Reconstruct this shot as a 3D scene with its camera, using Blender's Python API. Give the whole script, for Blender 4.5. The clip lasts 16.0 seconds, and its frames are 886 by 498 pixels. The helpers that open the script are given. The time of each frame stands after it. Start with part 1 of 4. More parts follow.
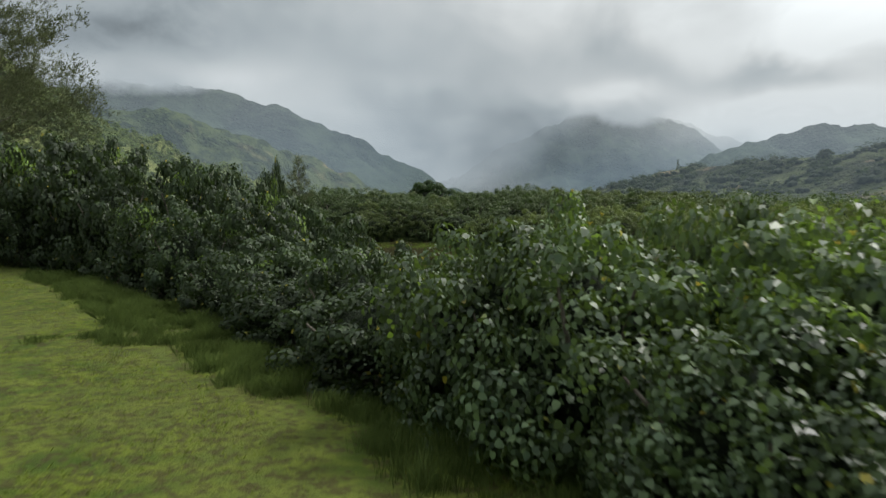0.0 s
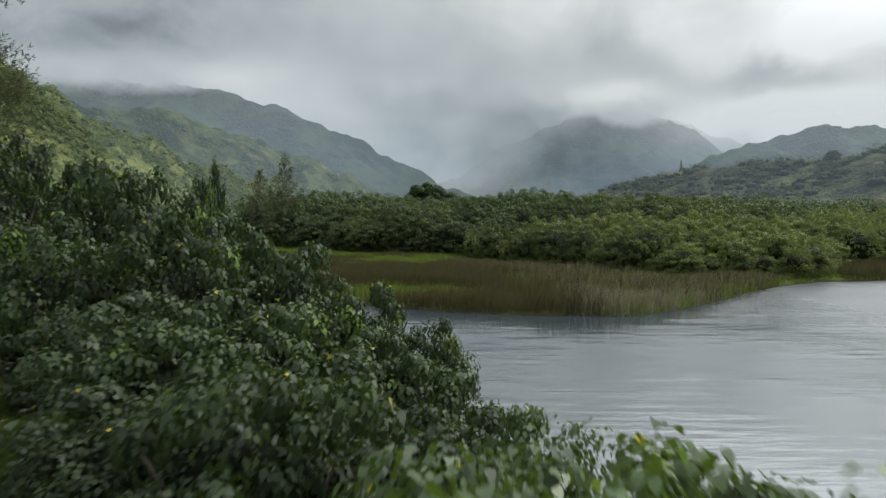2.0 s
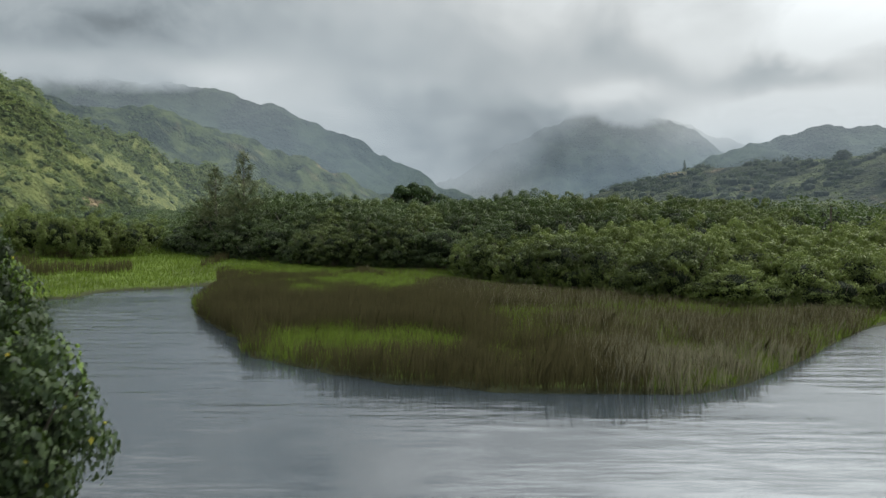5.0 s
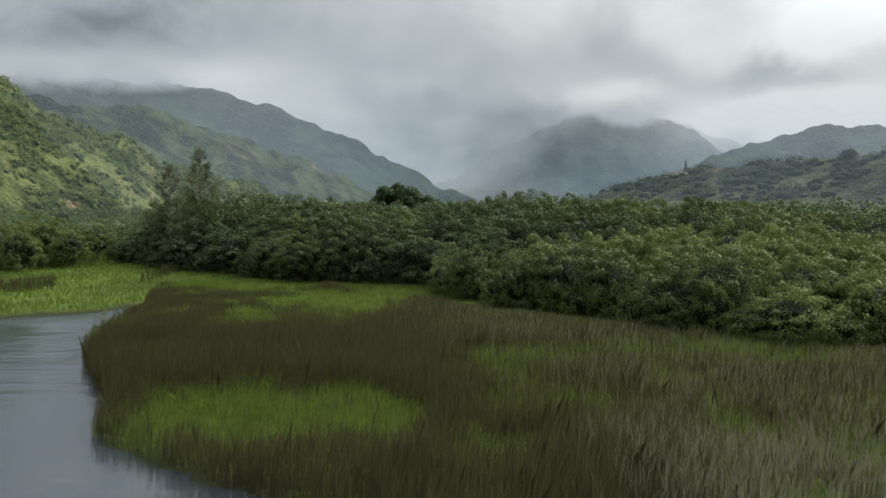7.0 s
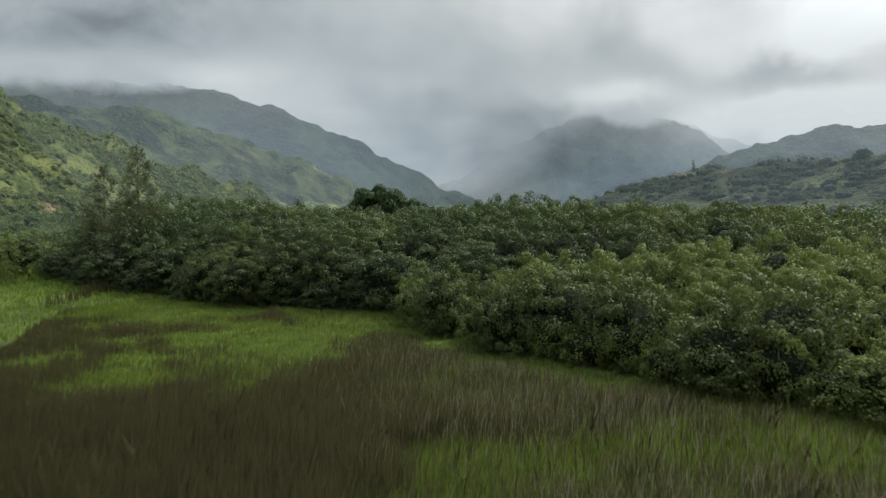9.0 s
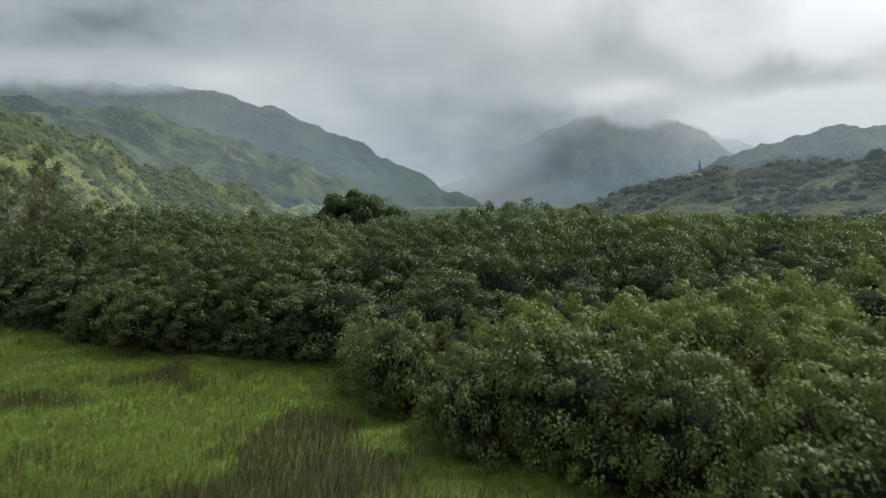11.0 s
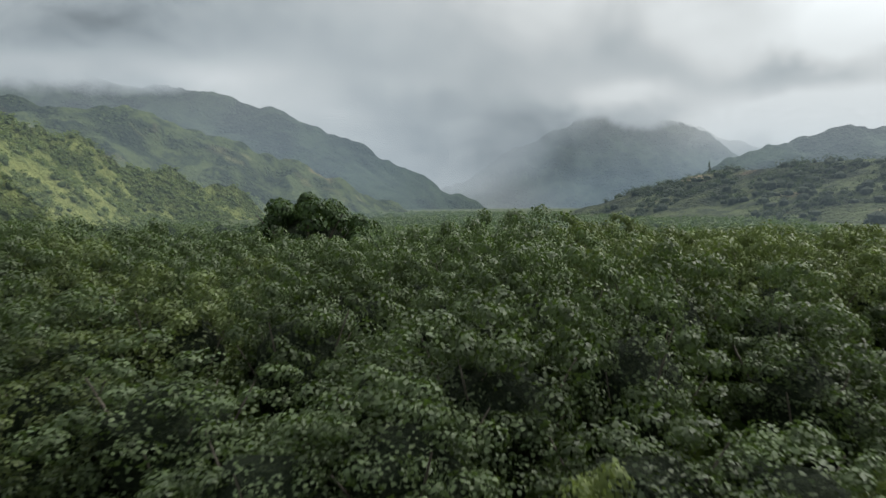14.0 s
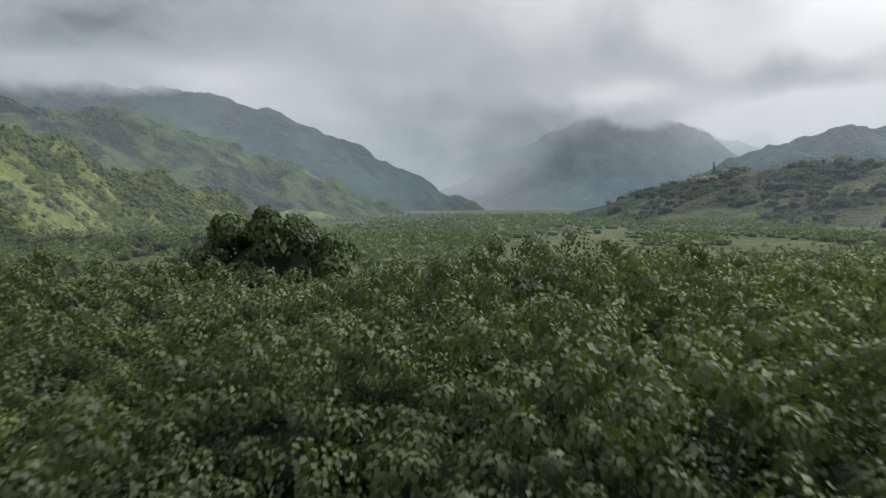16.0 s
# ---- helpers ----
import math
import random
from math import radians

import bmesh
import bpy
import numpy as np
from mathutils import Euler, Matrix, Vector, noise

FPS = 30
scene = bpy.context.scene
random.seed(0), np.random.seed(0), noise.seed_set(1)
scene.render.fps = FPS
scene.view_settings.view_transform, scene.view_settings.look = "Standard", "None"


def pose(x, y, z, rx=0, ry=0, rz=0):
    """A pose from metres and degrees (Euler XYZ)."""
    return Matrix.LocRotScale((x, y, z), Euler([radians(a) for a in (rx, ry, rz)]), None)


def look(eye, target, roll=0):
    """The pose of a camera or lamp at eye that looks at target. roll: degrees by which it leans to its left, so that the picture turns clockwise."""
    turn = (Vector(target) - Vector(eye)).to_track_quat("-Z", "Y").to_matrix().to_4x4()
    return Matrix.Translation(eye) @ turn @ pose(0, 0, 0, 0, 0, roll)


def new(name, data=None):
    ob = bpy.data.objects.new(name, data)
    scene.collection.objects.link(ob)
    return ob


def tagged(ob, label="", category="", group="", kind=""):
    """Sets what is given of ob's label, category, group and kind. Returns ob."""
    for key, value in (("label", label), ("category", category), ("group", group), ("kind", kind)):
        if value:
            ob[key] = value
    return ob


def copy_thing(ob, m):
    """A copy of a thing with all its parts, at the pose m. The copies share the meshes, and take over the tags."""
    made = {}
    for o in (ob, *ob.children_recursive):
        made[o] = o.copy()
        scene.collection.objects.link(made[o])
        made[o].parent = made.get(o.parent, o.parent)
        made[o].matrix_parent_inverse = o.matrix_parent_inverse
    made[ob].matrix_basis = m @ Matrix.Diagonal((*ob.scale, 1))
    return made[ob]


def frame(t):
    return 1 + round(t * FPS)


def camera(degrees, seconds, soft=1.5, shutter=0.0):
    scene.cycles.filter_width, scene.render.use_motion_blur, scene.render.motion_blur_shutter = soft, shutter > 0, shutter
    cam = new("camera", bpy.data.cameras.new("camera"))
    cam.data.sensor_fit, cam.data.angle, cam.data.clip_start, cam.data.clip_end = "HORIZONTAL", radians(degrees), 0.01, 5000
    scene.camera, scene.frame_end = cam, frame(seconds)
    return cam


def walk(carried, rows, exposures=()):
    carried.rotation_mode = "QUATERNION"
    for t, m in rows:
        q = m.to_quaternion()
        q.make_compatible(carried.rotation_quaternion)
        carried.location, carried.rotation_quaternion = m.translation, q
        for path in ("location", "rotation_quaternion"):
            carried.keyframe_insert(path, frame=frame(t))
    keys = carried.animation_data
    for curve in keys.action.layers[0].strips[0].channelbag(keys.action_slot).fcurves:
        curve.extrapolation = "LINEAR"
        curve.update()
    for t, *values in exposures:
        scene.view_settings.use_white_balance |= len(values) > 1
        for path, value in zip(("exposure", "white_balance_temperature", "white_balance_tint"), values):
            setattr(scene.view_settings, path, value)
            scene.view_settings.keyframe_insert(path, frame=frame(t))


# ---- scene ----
# camera: a drone that glides forward over the bank, the lake, the reeds and the thicket
cam = camera(66.5, 16.0, soft=1.45, shutter=0.5)
METRES, EYE, TILT, LEAN, TURN = 100.0, 6.9, -4.1, 0.0, 0.0
ROWS = [
    (0.0, 0.0, 0.0, 0.0, 0.0, 0.0, -0.0),
    (0.5, -0.0007, 0.023, 0.0037, -0.03, 0.02, -0.1),
    (1.0, -0.0011, 0.0484, 0.0081, -0.02, 0.02, -0.11),
    (1.5, -0.0007, 0.0719, 0.0113, -0.05, 0.02, -0.12),
    (2.0, 0.0007, 0.0985, 0.014, -0.05, 0.05, -0.12),
    (2.5, 0.0026, 0.1238, 0.0163, -0.07, 0.05, -0.12),
    (3.0, 0.0056, 0.1516, 0.0188, -0.09, 0.03, -0.15),
    (3.5, 0.0093, 0.1784, 0.0212, -0.1, 0.05, -0.15),
    (4.0, 0.0133, 0.2078, 0.0245, -0.11, 0.04, -0.16),
    (6.5, 0.0315, 0.348, 0.0391, -0.2, 0.1, -0.13),
    (7.0, 0.0381, 0.3796, 0.0419, -0.22, 0.1, -0.08),
    (7.5, 0.0449, 0.41, 0.0444, -0.19, 0.14, -0.08),
    (8.0, 0.0511, 0.4436, 0.0475, -0.06, 0.18, -0.09),
    (10.5, 0.0798, 0.6087, 0.0689, 0.35, 0.26, 0.04),
    (11.0, 0.0845, 0.6439, 0.0733, 0.39, 0.29, 0.01),
    (11.5, 0.0882, 0.6763, 0.0772, 0.45, 0.29, 0.05),
    (12.0, 0.0915, 0.7114, 0.0799, 0.48, 0.33, 0.04),
    (12.5, 0.0938, 0.7436, 0.0822, 0.51, 0.35, 0.06),
    (13.0, 0.0975, 0.7789, 0.0844, 0.57, 0.38, 0.05),
    (13.5, 0.1001, 0.8125, 0.0878, 0.6, 0.4, 0.05),
    (14.0, 0.1021, 0.8489, 0.0935, 0.59, 0.45, 0.04),
    (14.5, 0.1033, 0.8819, 0.0986, 0.56, 0.49, 0.1),
    (15.0, 0.1035, 0.9172, 0.104, 0.53, 0.52, 0.12),
    (15.5, 0.1034, 0.95, 0.1093, 0.5, 0.51, 0.15),
    (16.0, 0.1034, 0.9853, 0.1148, 0.48, 0.53, 0.19),
]
walk(cam, [(t, pose(0, 0, EYE, TILT, LEAN, TURN) @ pose(METRES * x, METRES * y, METRES * z, 90 + pitch, roll, yaw)) for t, x, y, z, yaw, pitch, roll in ROWS])

# ---- world, sun ----
SUN_AZ, SUN_EL = 62.0, 50.0          # degrees to the right of straight ahead, and up
scene.view_settings.exposure = 0.0


class Nodes:
    """Small helper to wire a node tree."""

    def __init__(self, tree):
        self.t = tree

    def add(self, kind, ins=(), operation="", group=None):
        n = self.t.nodes.new(kind)
        if operation:
            n.operation = operation
        if group:
            n.node_tree = group
        for k, v in dict(ins).items():
            if isinstance(v, bpy.types.NodeSocket):
                self.t.links.new(v, n.inputs[k])
            else:
                n.inputs[k].default_value = v
        return n

    def math(self, op, a, b=0.0, c=None):
        ins = {0: a, 1: b}
        if c is not None:
            ins[2] = c
        return self.add("ShaderNodeMath", ins, operation=op).outputs[0]

    def vec(self, op, a, b=(0, 0, 0)):
        n = self.add("ShaderNodeVectorMath", {0: a, 1: b}, operation=op)
        return n.outputs["Value"] if op in ("DOT_PRODUCT", "LENGTH") else n.outputs[0]

    def noise(self, vector, scale, detail=4.0, rough=0.55, dist=0.0):
        return self.add("ShaderNodeTexNoise", {"Vector": vector, "Scale": scale, "Detail": detail, "Roughness": rough, "Distortion": dist}).outputs[0]

    def ramp(self, fac, stops):
        n = self.add("ShaderNodeValToRGB", {"Fac": fac})
        el = n.color_ramp.elements
        while len(el) < len(stops):
            el.new(0.5)
        for e, (p, c) in zip(el, stops):
            e.position, e.color = p, (*c, 1)
        return n.outputs[0]

    def span(self, value, a, b, lo=0.0, hi=1.0, smooth=True):
        n = self.add("ShaderNodeMapRange", {"Value": value, "From Min": a, "From Max": b, "To Min": lo, "To Max": hi})
        n.interpolation_type = "SMOOTHSTEP" if smooth else "LINEAR"
        return n.outputs[0]

    def mix(self, fac, a, b, blend="MIX"):
        n = self.add("ShaderNodeMix")
        n.data_type, n.blend_type = "RGBA", blend
        for i, v in ((0, fac), (6, a), (7, b)):
            if isinstance(v, bpy.types.NodeSocket):
                self.t.links.new(v, n.inputs[i])
            else:
                n.inputs[i].default_value = v if i == 0 else (*v, 1)
        return n.outputs[2]


def unit(x, y, z):
    return Vector((x, y, z)).normalized()


def cloud_group():
    """The overcast sky's colour towards a direction."""
    g = bpy.data.node_groups.new("overcast", "ShaderNodeTree")
    g.interface.new_socket("Vector", in_out="INPUT", socket_type="NodeSocketVector")
    g.interface.new_socket("Color", in_out="OUTPUT", socket_type="NodeSocketColor")
    n = Nodes(g)
    gin, gout = g.nodes.new("NodeGroupInput"), g.nodes.new("NodeGroupOutput")
    d = n.vec("NORMALIZE", gin.outputs[0])
    sep = n.add("ShaderNodeSeparateXYZ", {0: d})
    x, y, z = sep.outputs
    den = n.math("ADD", n.math("MAXIMUM", z, 0.0), 0.30)
    flat = n.add("ShaderNodeCombineXYZ", {0: n.math("DIVIDE", x, den), 1: n.math("DIVIDE", y, den), 2: 0.0}).outputs[0]
    big = n.noise(n.vec("MULTIPLY", d, (1, 1, 1.6)), 2.7, 6.0, 0.5, 0.25)
    small = n.noise(n.vec("MULTIPLY", d, (1, 1, 1.35)), 6.5, 8.0, 0.55, 0.35)
    lum = n.math("MULTIPLY_ADD", n.math("SUBTRACT", big, 0.5), 0.30, 0.550)
    lum = n.math("MULTIPLY_ADD", n.math("SUBTRACT", small, 0.5), 0.34, lum)
    # banks of thick and thin cloud ahead: place across and up, half widths, how much brighter or darker
    ahead = n.math("MAXIMUM", y, 0.05)
    warp = n.noise(d, 5.0, 4.0, 0.6)
    tear = n.noise(n.vec("MULTIPLY", d, (1, 1, 1.3)), 9.0, 7.0, 0.6, 0.5)
    u = n.math("MULTIPLY_ADD", n.math("SUBTRACT", warp, 0.5), 0.22, n.math("DIVIDE", x, ahead))
    v = n.math("MULTIPLY_ADD", n.math("SUBTRACT", small, 0.5), 0.10, n.math("DIVIDE", z, ahead))
    for u0, v0, su, sv, amp in ((-0.47, 0.247, 0.26, 0.040, -0.20), (-0.53, 0.205, 0.22, 0.022, 0.06), (-0.30, 0.184, 0.09, 0.020, 0.11), (-0.05, 0.172, 0.10, 0.014, 0.06),
                                (0.10, 0.100, 0.18, 0.070, -0.09), (0.17, 0.05, 0.20, 0.07, -0.13), (0.60, 0.260, 0.20, 0.070, 0.36), (0.58, 0.125, 0.20, 0.045, 0.36), (0.50, 0.186, 0.12, 0.022, -0.32),
                                (0.28, 0.225, 0.15, 0.050, -0.09), (0.43, 0.278, 0.06, 0.030, -0.18), (0.25, 0.160, 0.07, 0.020, 0.27), (-0.45, 0.40, 0.35, 0.10, -0.22)):
        du, dv = n.math("DIVIDE", n.math("SUBTRACT", u, u0), su), n.math("DIVIDE", n.math("SUBTRACT", v, v0), sv)
        far = n.math("MULTIPLY_ADD", du, du, n.math("MULTIPLY", dv, dv))
        lum = n.math("MULTIPLY_ADD", n.math("EXPONENT", n.math("MULTIPLY", far, -1.0)), n.math("MULTIPLY", n.span(tear, 0.25, 0.7, 0.45, 1.45, False), amp), lum)
    lum = n.math("MINIMUM", n.math("MAXIMUM", lum, 0.2), 0.715)
    du, dv = n.math("DIVIDE", n.math("SUBTRACT", u, 0.55), 0.5), n.math("DIVIDE", n.math("SUBTRACT", v, 0.55), 0.22)
    lum = n.math("MULTIPLY_ADD", n.math("EXPONENT", n.math("MULTIPLY", n.math("MULTIPLY_ADD", du, du, n.math("MULTIPLY", dv, dv)), -1.0)), 1.25, lum)
    # higher up the deck breaks into thick and thin patches
    lum = n.math("MULTIPLY_ADD", n.math("MULTIPLY", n.math("SUBTRACT", n.noise(flat, 2.6, 4.0, 0.5), 0.5), n.span(z, 0.26, 0.36)), 1.7, lum)
    lum = n.math("MAXIMUM", lum, 0.25)
    # overhead the deck is brighter, most of all round the hidden sun
    lum = n.math("MULTIPLY", lum, n.span(z, 0.28, 0.9, 1.0, 2.2))
    way = unit(math.sin(radians(SUN_AZ)), math.cos(radians(SUN_AZ)), math.tan(radians(SUN_EL)))
    lum = n.math("MULTIPLY_ADD", n.math("POWER", n.math("MAXIMUM", n.vec("DOT_PRODUCT", d, way), 0.0), 9.0), 1.6, lum)
    thin = n.span(lum, 0.25, 0.75)
    tint = n.mix(thin, (0.86, 1.0, 1.085), (0.945, 1.0, 1.015))
    col = n.mix(1.0, tint, n.add("ShaderNodeCombineXYZ", {0: lum, 1: lum, 2: lum}).outputs[0], "MULTIPLY")
    g.links.new(col, gout.inputs[0])
    return g


OVERCAST = cloud_group()
world = bpy.data.worlds.new("overcast_world")
scene.world = world
world.use_nodes = True
wn = Nodes(world.node_tree)
world.node_tree.nodes.clear()
coord = wn.add("ShaderNodeTexCoord")
sky = wn.add("ShaderNodeTexSky")
sky.sky_type, sky.sun_disc, sky.sun_elevation, sky.sun_rotation = "NISHITA", False, radians(SUN_EL), radians(SUN_AZ)
cover = wn.add("ShaderNodeGroup", {0: coord.outputs["Generated"]}, group=OVERCAST)
blue = wn.add("ShaderNodeBackground", {"Color": sky.outputs[0], "Strength": 0.06})
grey = wn.add("ShaderNodeBackground", {"Color": cover.outputs[0], "Strength": 1.0})
both = wn.add("ShaderNodeMixShader", {0: 0.94, 1: blue.outputs[0], 2: grey.outputs[0]})
wn.add("ShaderNodeOutputWorld", {0: both.outputs[0]})

sun = new("sun", bpy.data.lights.new("sun", "SUN"))
sun.data.energy, sun.data.angle, sun.data.color = 3.4, radians(12), (1.0, 0.965, 0.91)
a, e = radians(SUN_AZ), radians(SUN_EL)
sun.matrix_world = look((0, 0, 0), (-math.sin(a) * math.cos(e), -math.cos(a) * math.cos(e), -math.sin(e)))

# ---- materials ----


def material(name):
    m = bpy.data.materials.new(name)
    m.use_nodes = True
    m.node_tree.nodes.clear()
    return m, Nodes(m.node_tree)


def finish(n, shader, bump=None):
    n.add("ShaderNodeOutputMaterial", {0: shader})


def leaf_material(name, dark, light, rough, shine=0.5, through_light=0.25, old=None, glow=(0.10, 0.17, 0.025), vary=1.0):
    """Foliage: every leaf its own shade, a waxy face, some light coming through."""
    m, n = material(name)
    rnd = n.add("ShaderNodeNewGeometry").outputs["Random Per Island"]
    ob = n.add("ShaderNodeObjectInfo")
    col = n.mix(rnd, dark, light)
    if old:
        col = n.mix(n.span(rnd, 0.994, 0.996), col, old)
    patch = n.noise(n.add("ShaderNodeNewGeometry").outputs["Position"], 0.35, 3.0)
    tuft = n.noise(n.add("ShaderNodeNewGeometry").outputs["Position"], 1.5, 2.0)
    tone = n.math("MULTIPLY_ADD", ob.outputs["Random"], 0.45, n.span(patch, 0.32, 0.68, 0.75 - 0.27 * vary, 0.75 + 0.27 * vary))
    tone = n.math("MULTIPLY", tone, n.span(tuft, 0.32, 0.68, 1.0 - 0.38 * vary, 1.0 + 0.38 * vary))
    col = n.mix(1.0, col, n.add("ShaderNodeCombineXYZ", {0: tone, 1: tone, 2: tone}).outputs[0], "MULTIPLY")
    b = n.add("ShaderNodeBsdfPrincipled", {"Base Color": col, "Roughness": rough, "Specular IOR Level": shine})
    tr = n.add("ShaderNodeBsdfTranslucent", {"Color": (*glow, 1)})
    sh = n.add("ShaderNodeMixShader", {0: through_light, 1: b.outputs[0], 2: tr.outputs[0]})
    finish(n, sh.outputs[0])
    return m


def plain(name, a, b, scale, rough=0.9, bump=0.3, bump_scale=None, stretch=(1, 1, 1), spec=0.25):
    m, n = material(name)
    co = n.add("ShaderNodeTexCoord").outputs["Object"]
    co = n.vec("MULTIPLY", co, stretch)
    big, fine = n.noise(co, scale, 5.0), n.noise(co, scale * 9, 4.0)
    fac = n.math("MULTIPLY_ADD", fine, 0.45, n.math("MULTIPLY", big, 0.6))
    col = n.mix(n.span(fac, 0.35, 0.7), a, b)
    nor = n.add("ShaderNodeBump", {"Height": fine, "Strength": bump, "Distance": 0.3 / scale}).outputs[0]
    s = n.add("ShaderNodeBsdfPrincipled", {"Base Color": col, "Roughness": rough, "Normal": nor, "Specular IOR Level": spec})
    finish(n, s.outputs[0])
    return m


LEAF = leaf_material("hau_leaf", (0.040, 0.059, 0.026), (0.066, 0.089, 0.039), 0.56, 0.24, 0.18, vary=0.6)
# same leaf darkened, painting cloud shade on the bank's left bushes
LEAF_BANK = leaf_material("hau_leaf_shaded", (0.015, 0.027, 0.012), (0.042, 0.062, 0.025), 0.54, 0.24, 0.14, old=(0.26, 0.23, 0.03), glow=(0.08, 0.14, 0.02), vary=0.7)
LEAF_YOUNG = leaf_material("hau_leaf_young", (0.040, 0.068, 0.022), (0.120, 0.172, 0.050), 0.58, 0.22, 0.34, old=(0.34, 0.30, 0.04), glow=(0.20, 0.32, 0.04))
LEAF_NEAR = leaf_material("hau_leaf_glossy", (0.030, 0.053, 0.025), (0.080, 0.118, 0.049), 0.46, 0.32, 0.18, old=(0.30, 0.26, 0.03), glow=(0.14, 0.22, 0.03), vary=0.8)
LEAF_LIGHT = leaf_material("hau_leaf_light", (0.072, 0.100, 0.030), (0.128, 0.160, 0.050), 0.58, 0.18, 0.28, glow=(0.17, 0.22, 0.05), vary=0.7)
# mid tone of the same leaf, to paint sun and shade into the thickets
LEAF_MID = leaf_material("hau_leaf_mid", (0.056, 0.077, 0.028), (0.094, 0.120, 0.044), 0.56, 0.22, 0.22, glow=(0.13, 0.18, 0.035), vary=0.6)
LEAF_DARK = leaf_material("dark_leaf", (0.012, 0.026, 0.009), (0.030, 0.054, 0.016), 0.6, 0.2, 0.12, vary=0.5)
NEEDLE = leaf_material("ironwood_needle", (0.090, 0.106, 0.058), (0.180, 0.198, 0.108), 0.7, 0.2, 0.35, glow=(0.16, 0.19, 0.08))
# leaf colours raised so that the left hill's shrubs look sunlit
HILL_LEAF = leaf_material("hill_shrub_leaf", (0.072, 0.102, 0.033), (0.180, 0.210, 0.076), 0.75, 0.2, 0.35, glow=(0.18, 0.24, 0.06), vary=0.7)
VALLEY_LEAF = leaf_material("valley_shrub_leaf", (0.048, 0.070, 0.026), (0.105, 0.130, 0.050), 0.65, 0.2, 0.25, vary=0.7)
STRAW = leaf_material("pale_reed", (0.136, 0.130, 0.084), (0.218, 0.208, 0.146), 0.8, 0.06, 0.5, glow=(0.19, 0.18, 0.12), vary=0.6)
REED = leaf_material("brown_reed", (0.056, 0.052, 0.026), (0.090, 0.082, 0.040), 0.85, 0.04, 0.5, glow=(0.078, 0.072, 0.034), vary=0.7)
GRASS = leaf_material("marsh_grass", (0.096, 0.148, 0.028), (0.168, 0.228, 0.046), 0.8, 0.06, 0.5, glow=(0.135, 0.190, 0.030), vary=0.8)
TUFT = leaf_material("bank_grass", (0.038, 0.058, 0.016), (0.084, 0.112, 0.032), 0.8, 0.06, 0.45, glow=(0.09, 0.13, 0.03), vary=0.8)
LAWN_BLADE = leaf_material("lawn_blade", (0.058, 0.086, 0.012), (0.126, 0.152, 0.022), 0.8, 0.08, 0.25, glow=(0.15, 0.20, 0.02), vary=0.5)
PETAL = plain("yellow_petal", (0.44, 0.36, 0.04), (0.55, 0.47, 0.08), 20.0, 0.7, 0.1)
SCRUB = leaf_material("hill_scrub_leaf", (0.026, 0.034, 0.026), (0.066, 0.076, 0.048), 0.7, 0.15, 0.15, vary=0.8)
SCRUB_HEART = plain("scrub_heart", (0.018, 0.026, 0.016), (0.040, 0.052, 0.030), 0.5, 0.95, 0.6)
HEART = plain("shrub_heart", (0.055, 0.080, 0.028), (0.115, 0.150, 0.054), 0.5, 0.95, 0.6)


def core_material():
    """A bush's filler core: near-black leaf tones paint in the shade inside."""
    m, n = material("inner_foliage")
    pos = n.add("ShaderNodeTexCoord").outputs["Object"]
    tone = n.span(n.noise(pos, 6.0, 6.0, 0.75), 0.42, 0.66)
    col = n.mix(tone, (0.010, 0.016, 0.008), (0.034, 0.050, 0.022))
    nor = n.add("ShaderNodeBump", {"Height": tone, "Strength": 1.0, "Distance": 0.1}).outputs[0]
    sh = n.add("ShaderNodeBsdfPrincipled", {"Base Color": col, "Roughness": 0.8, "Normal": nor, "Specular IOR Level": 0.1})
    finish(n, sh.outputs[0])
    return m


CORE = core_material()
BARK = plain("grey_bark", (0.07, 0.06, 0.05), (0.18, 0.155, 0.13), 4.0, 0.9, 0.6, stretch=(1, 1, 0.2))


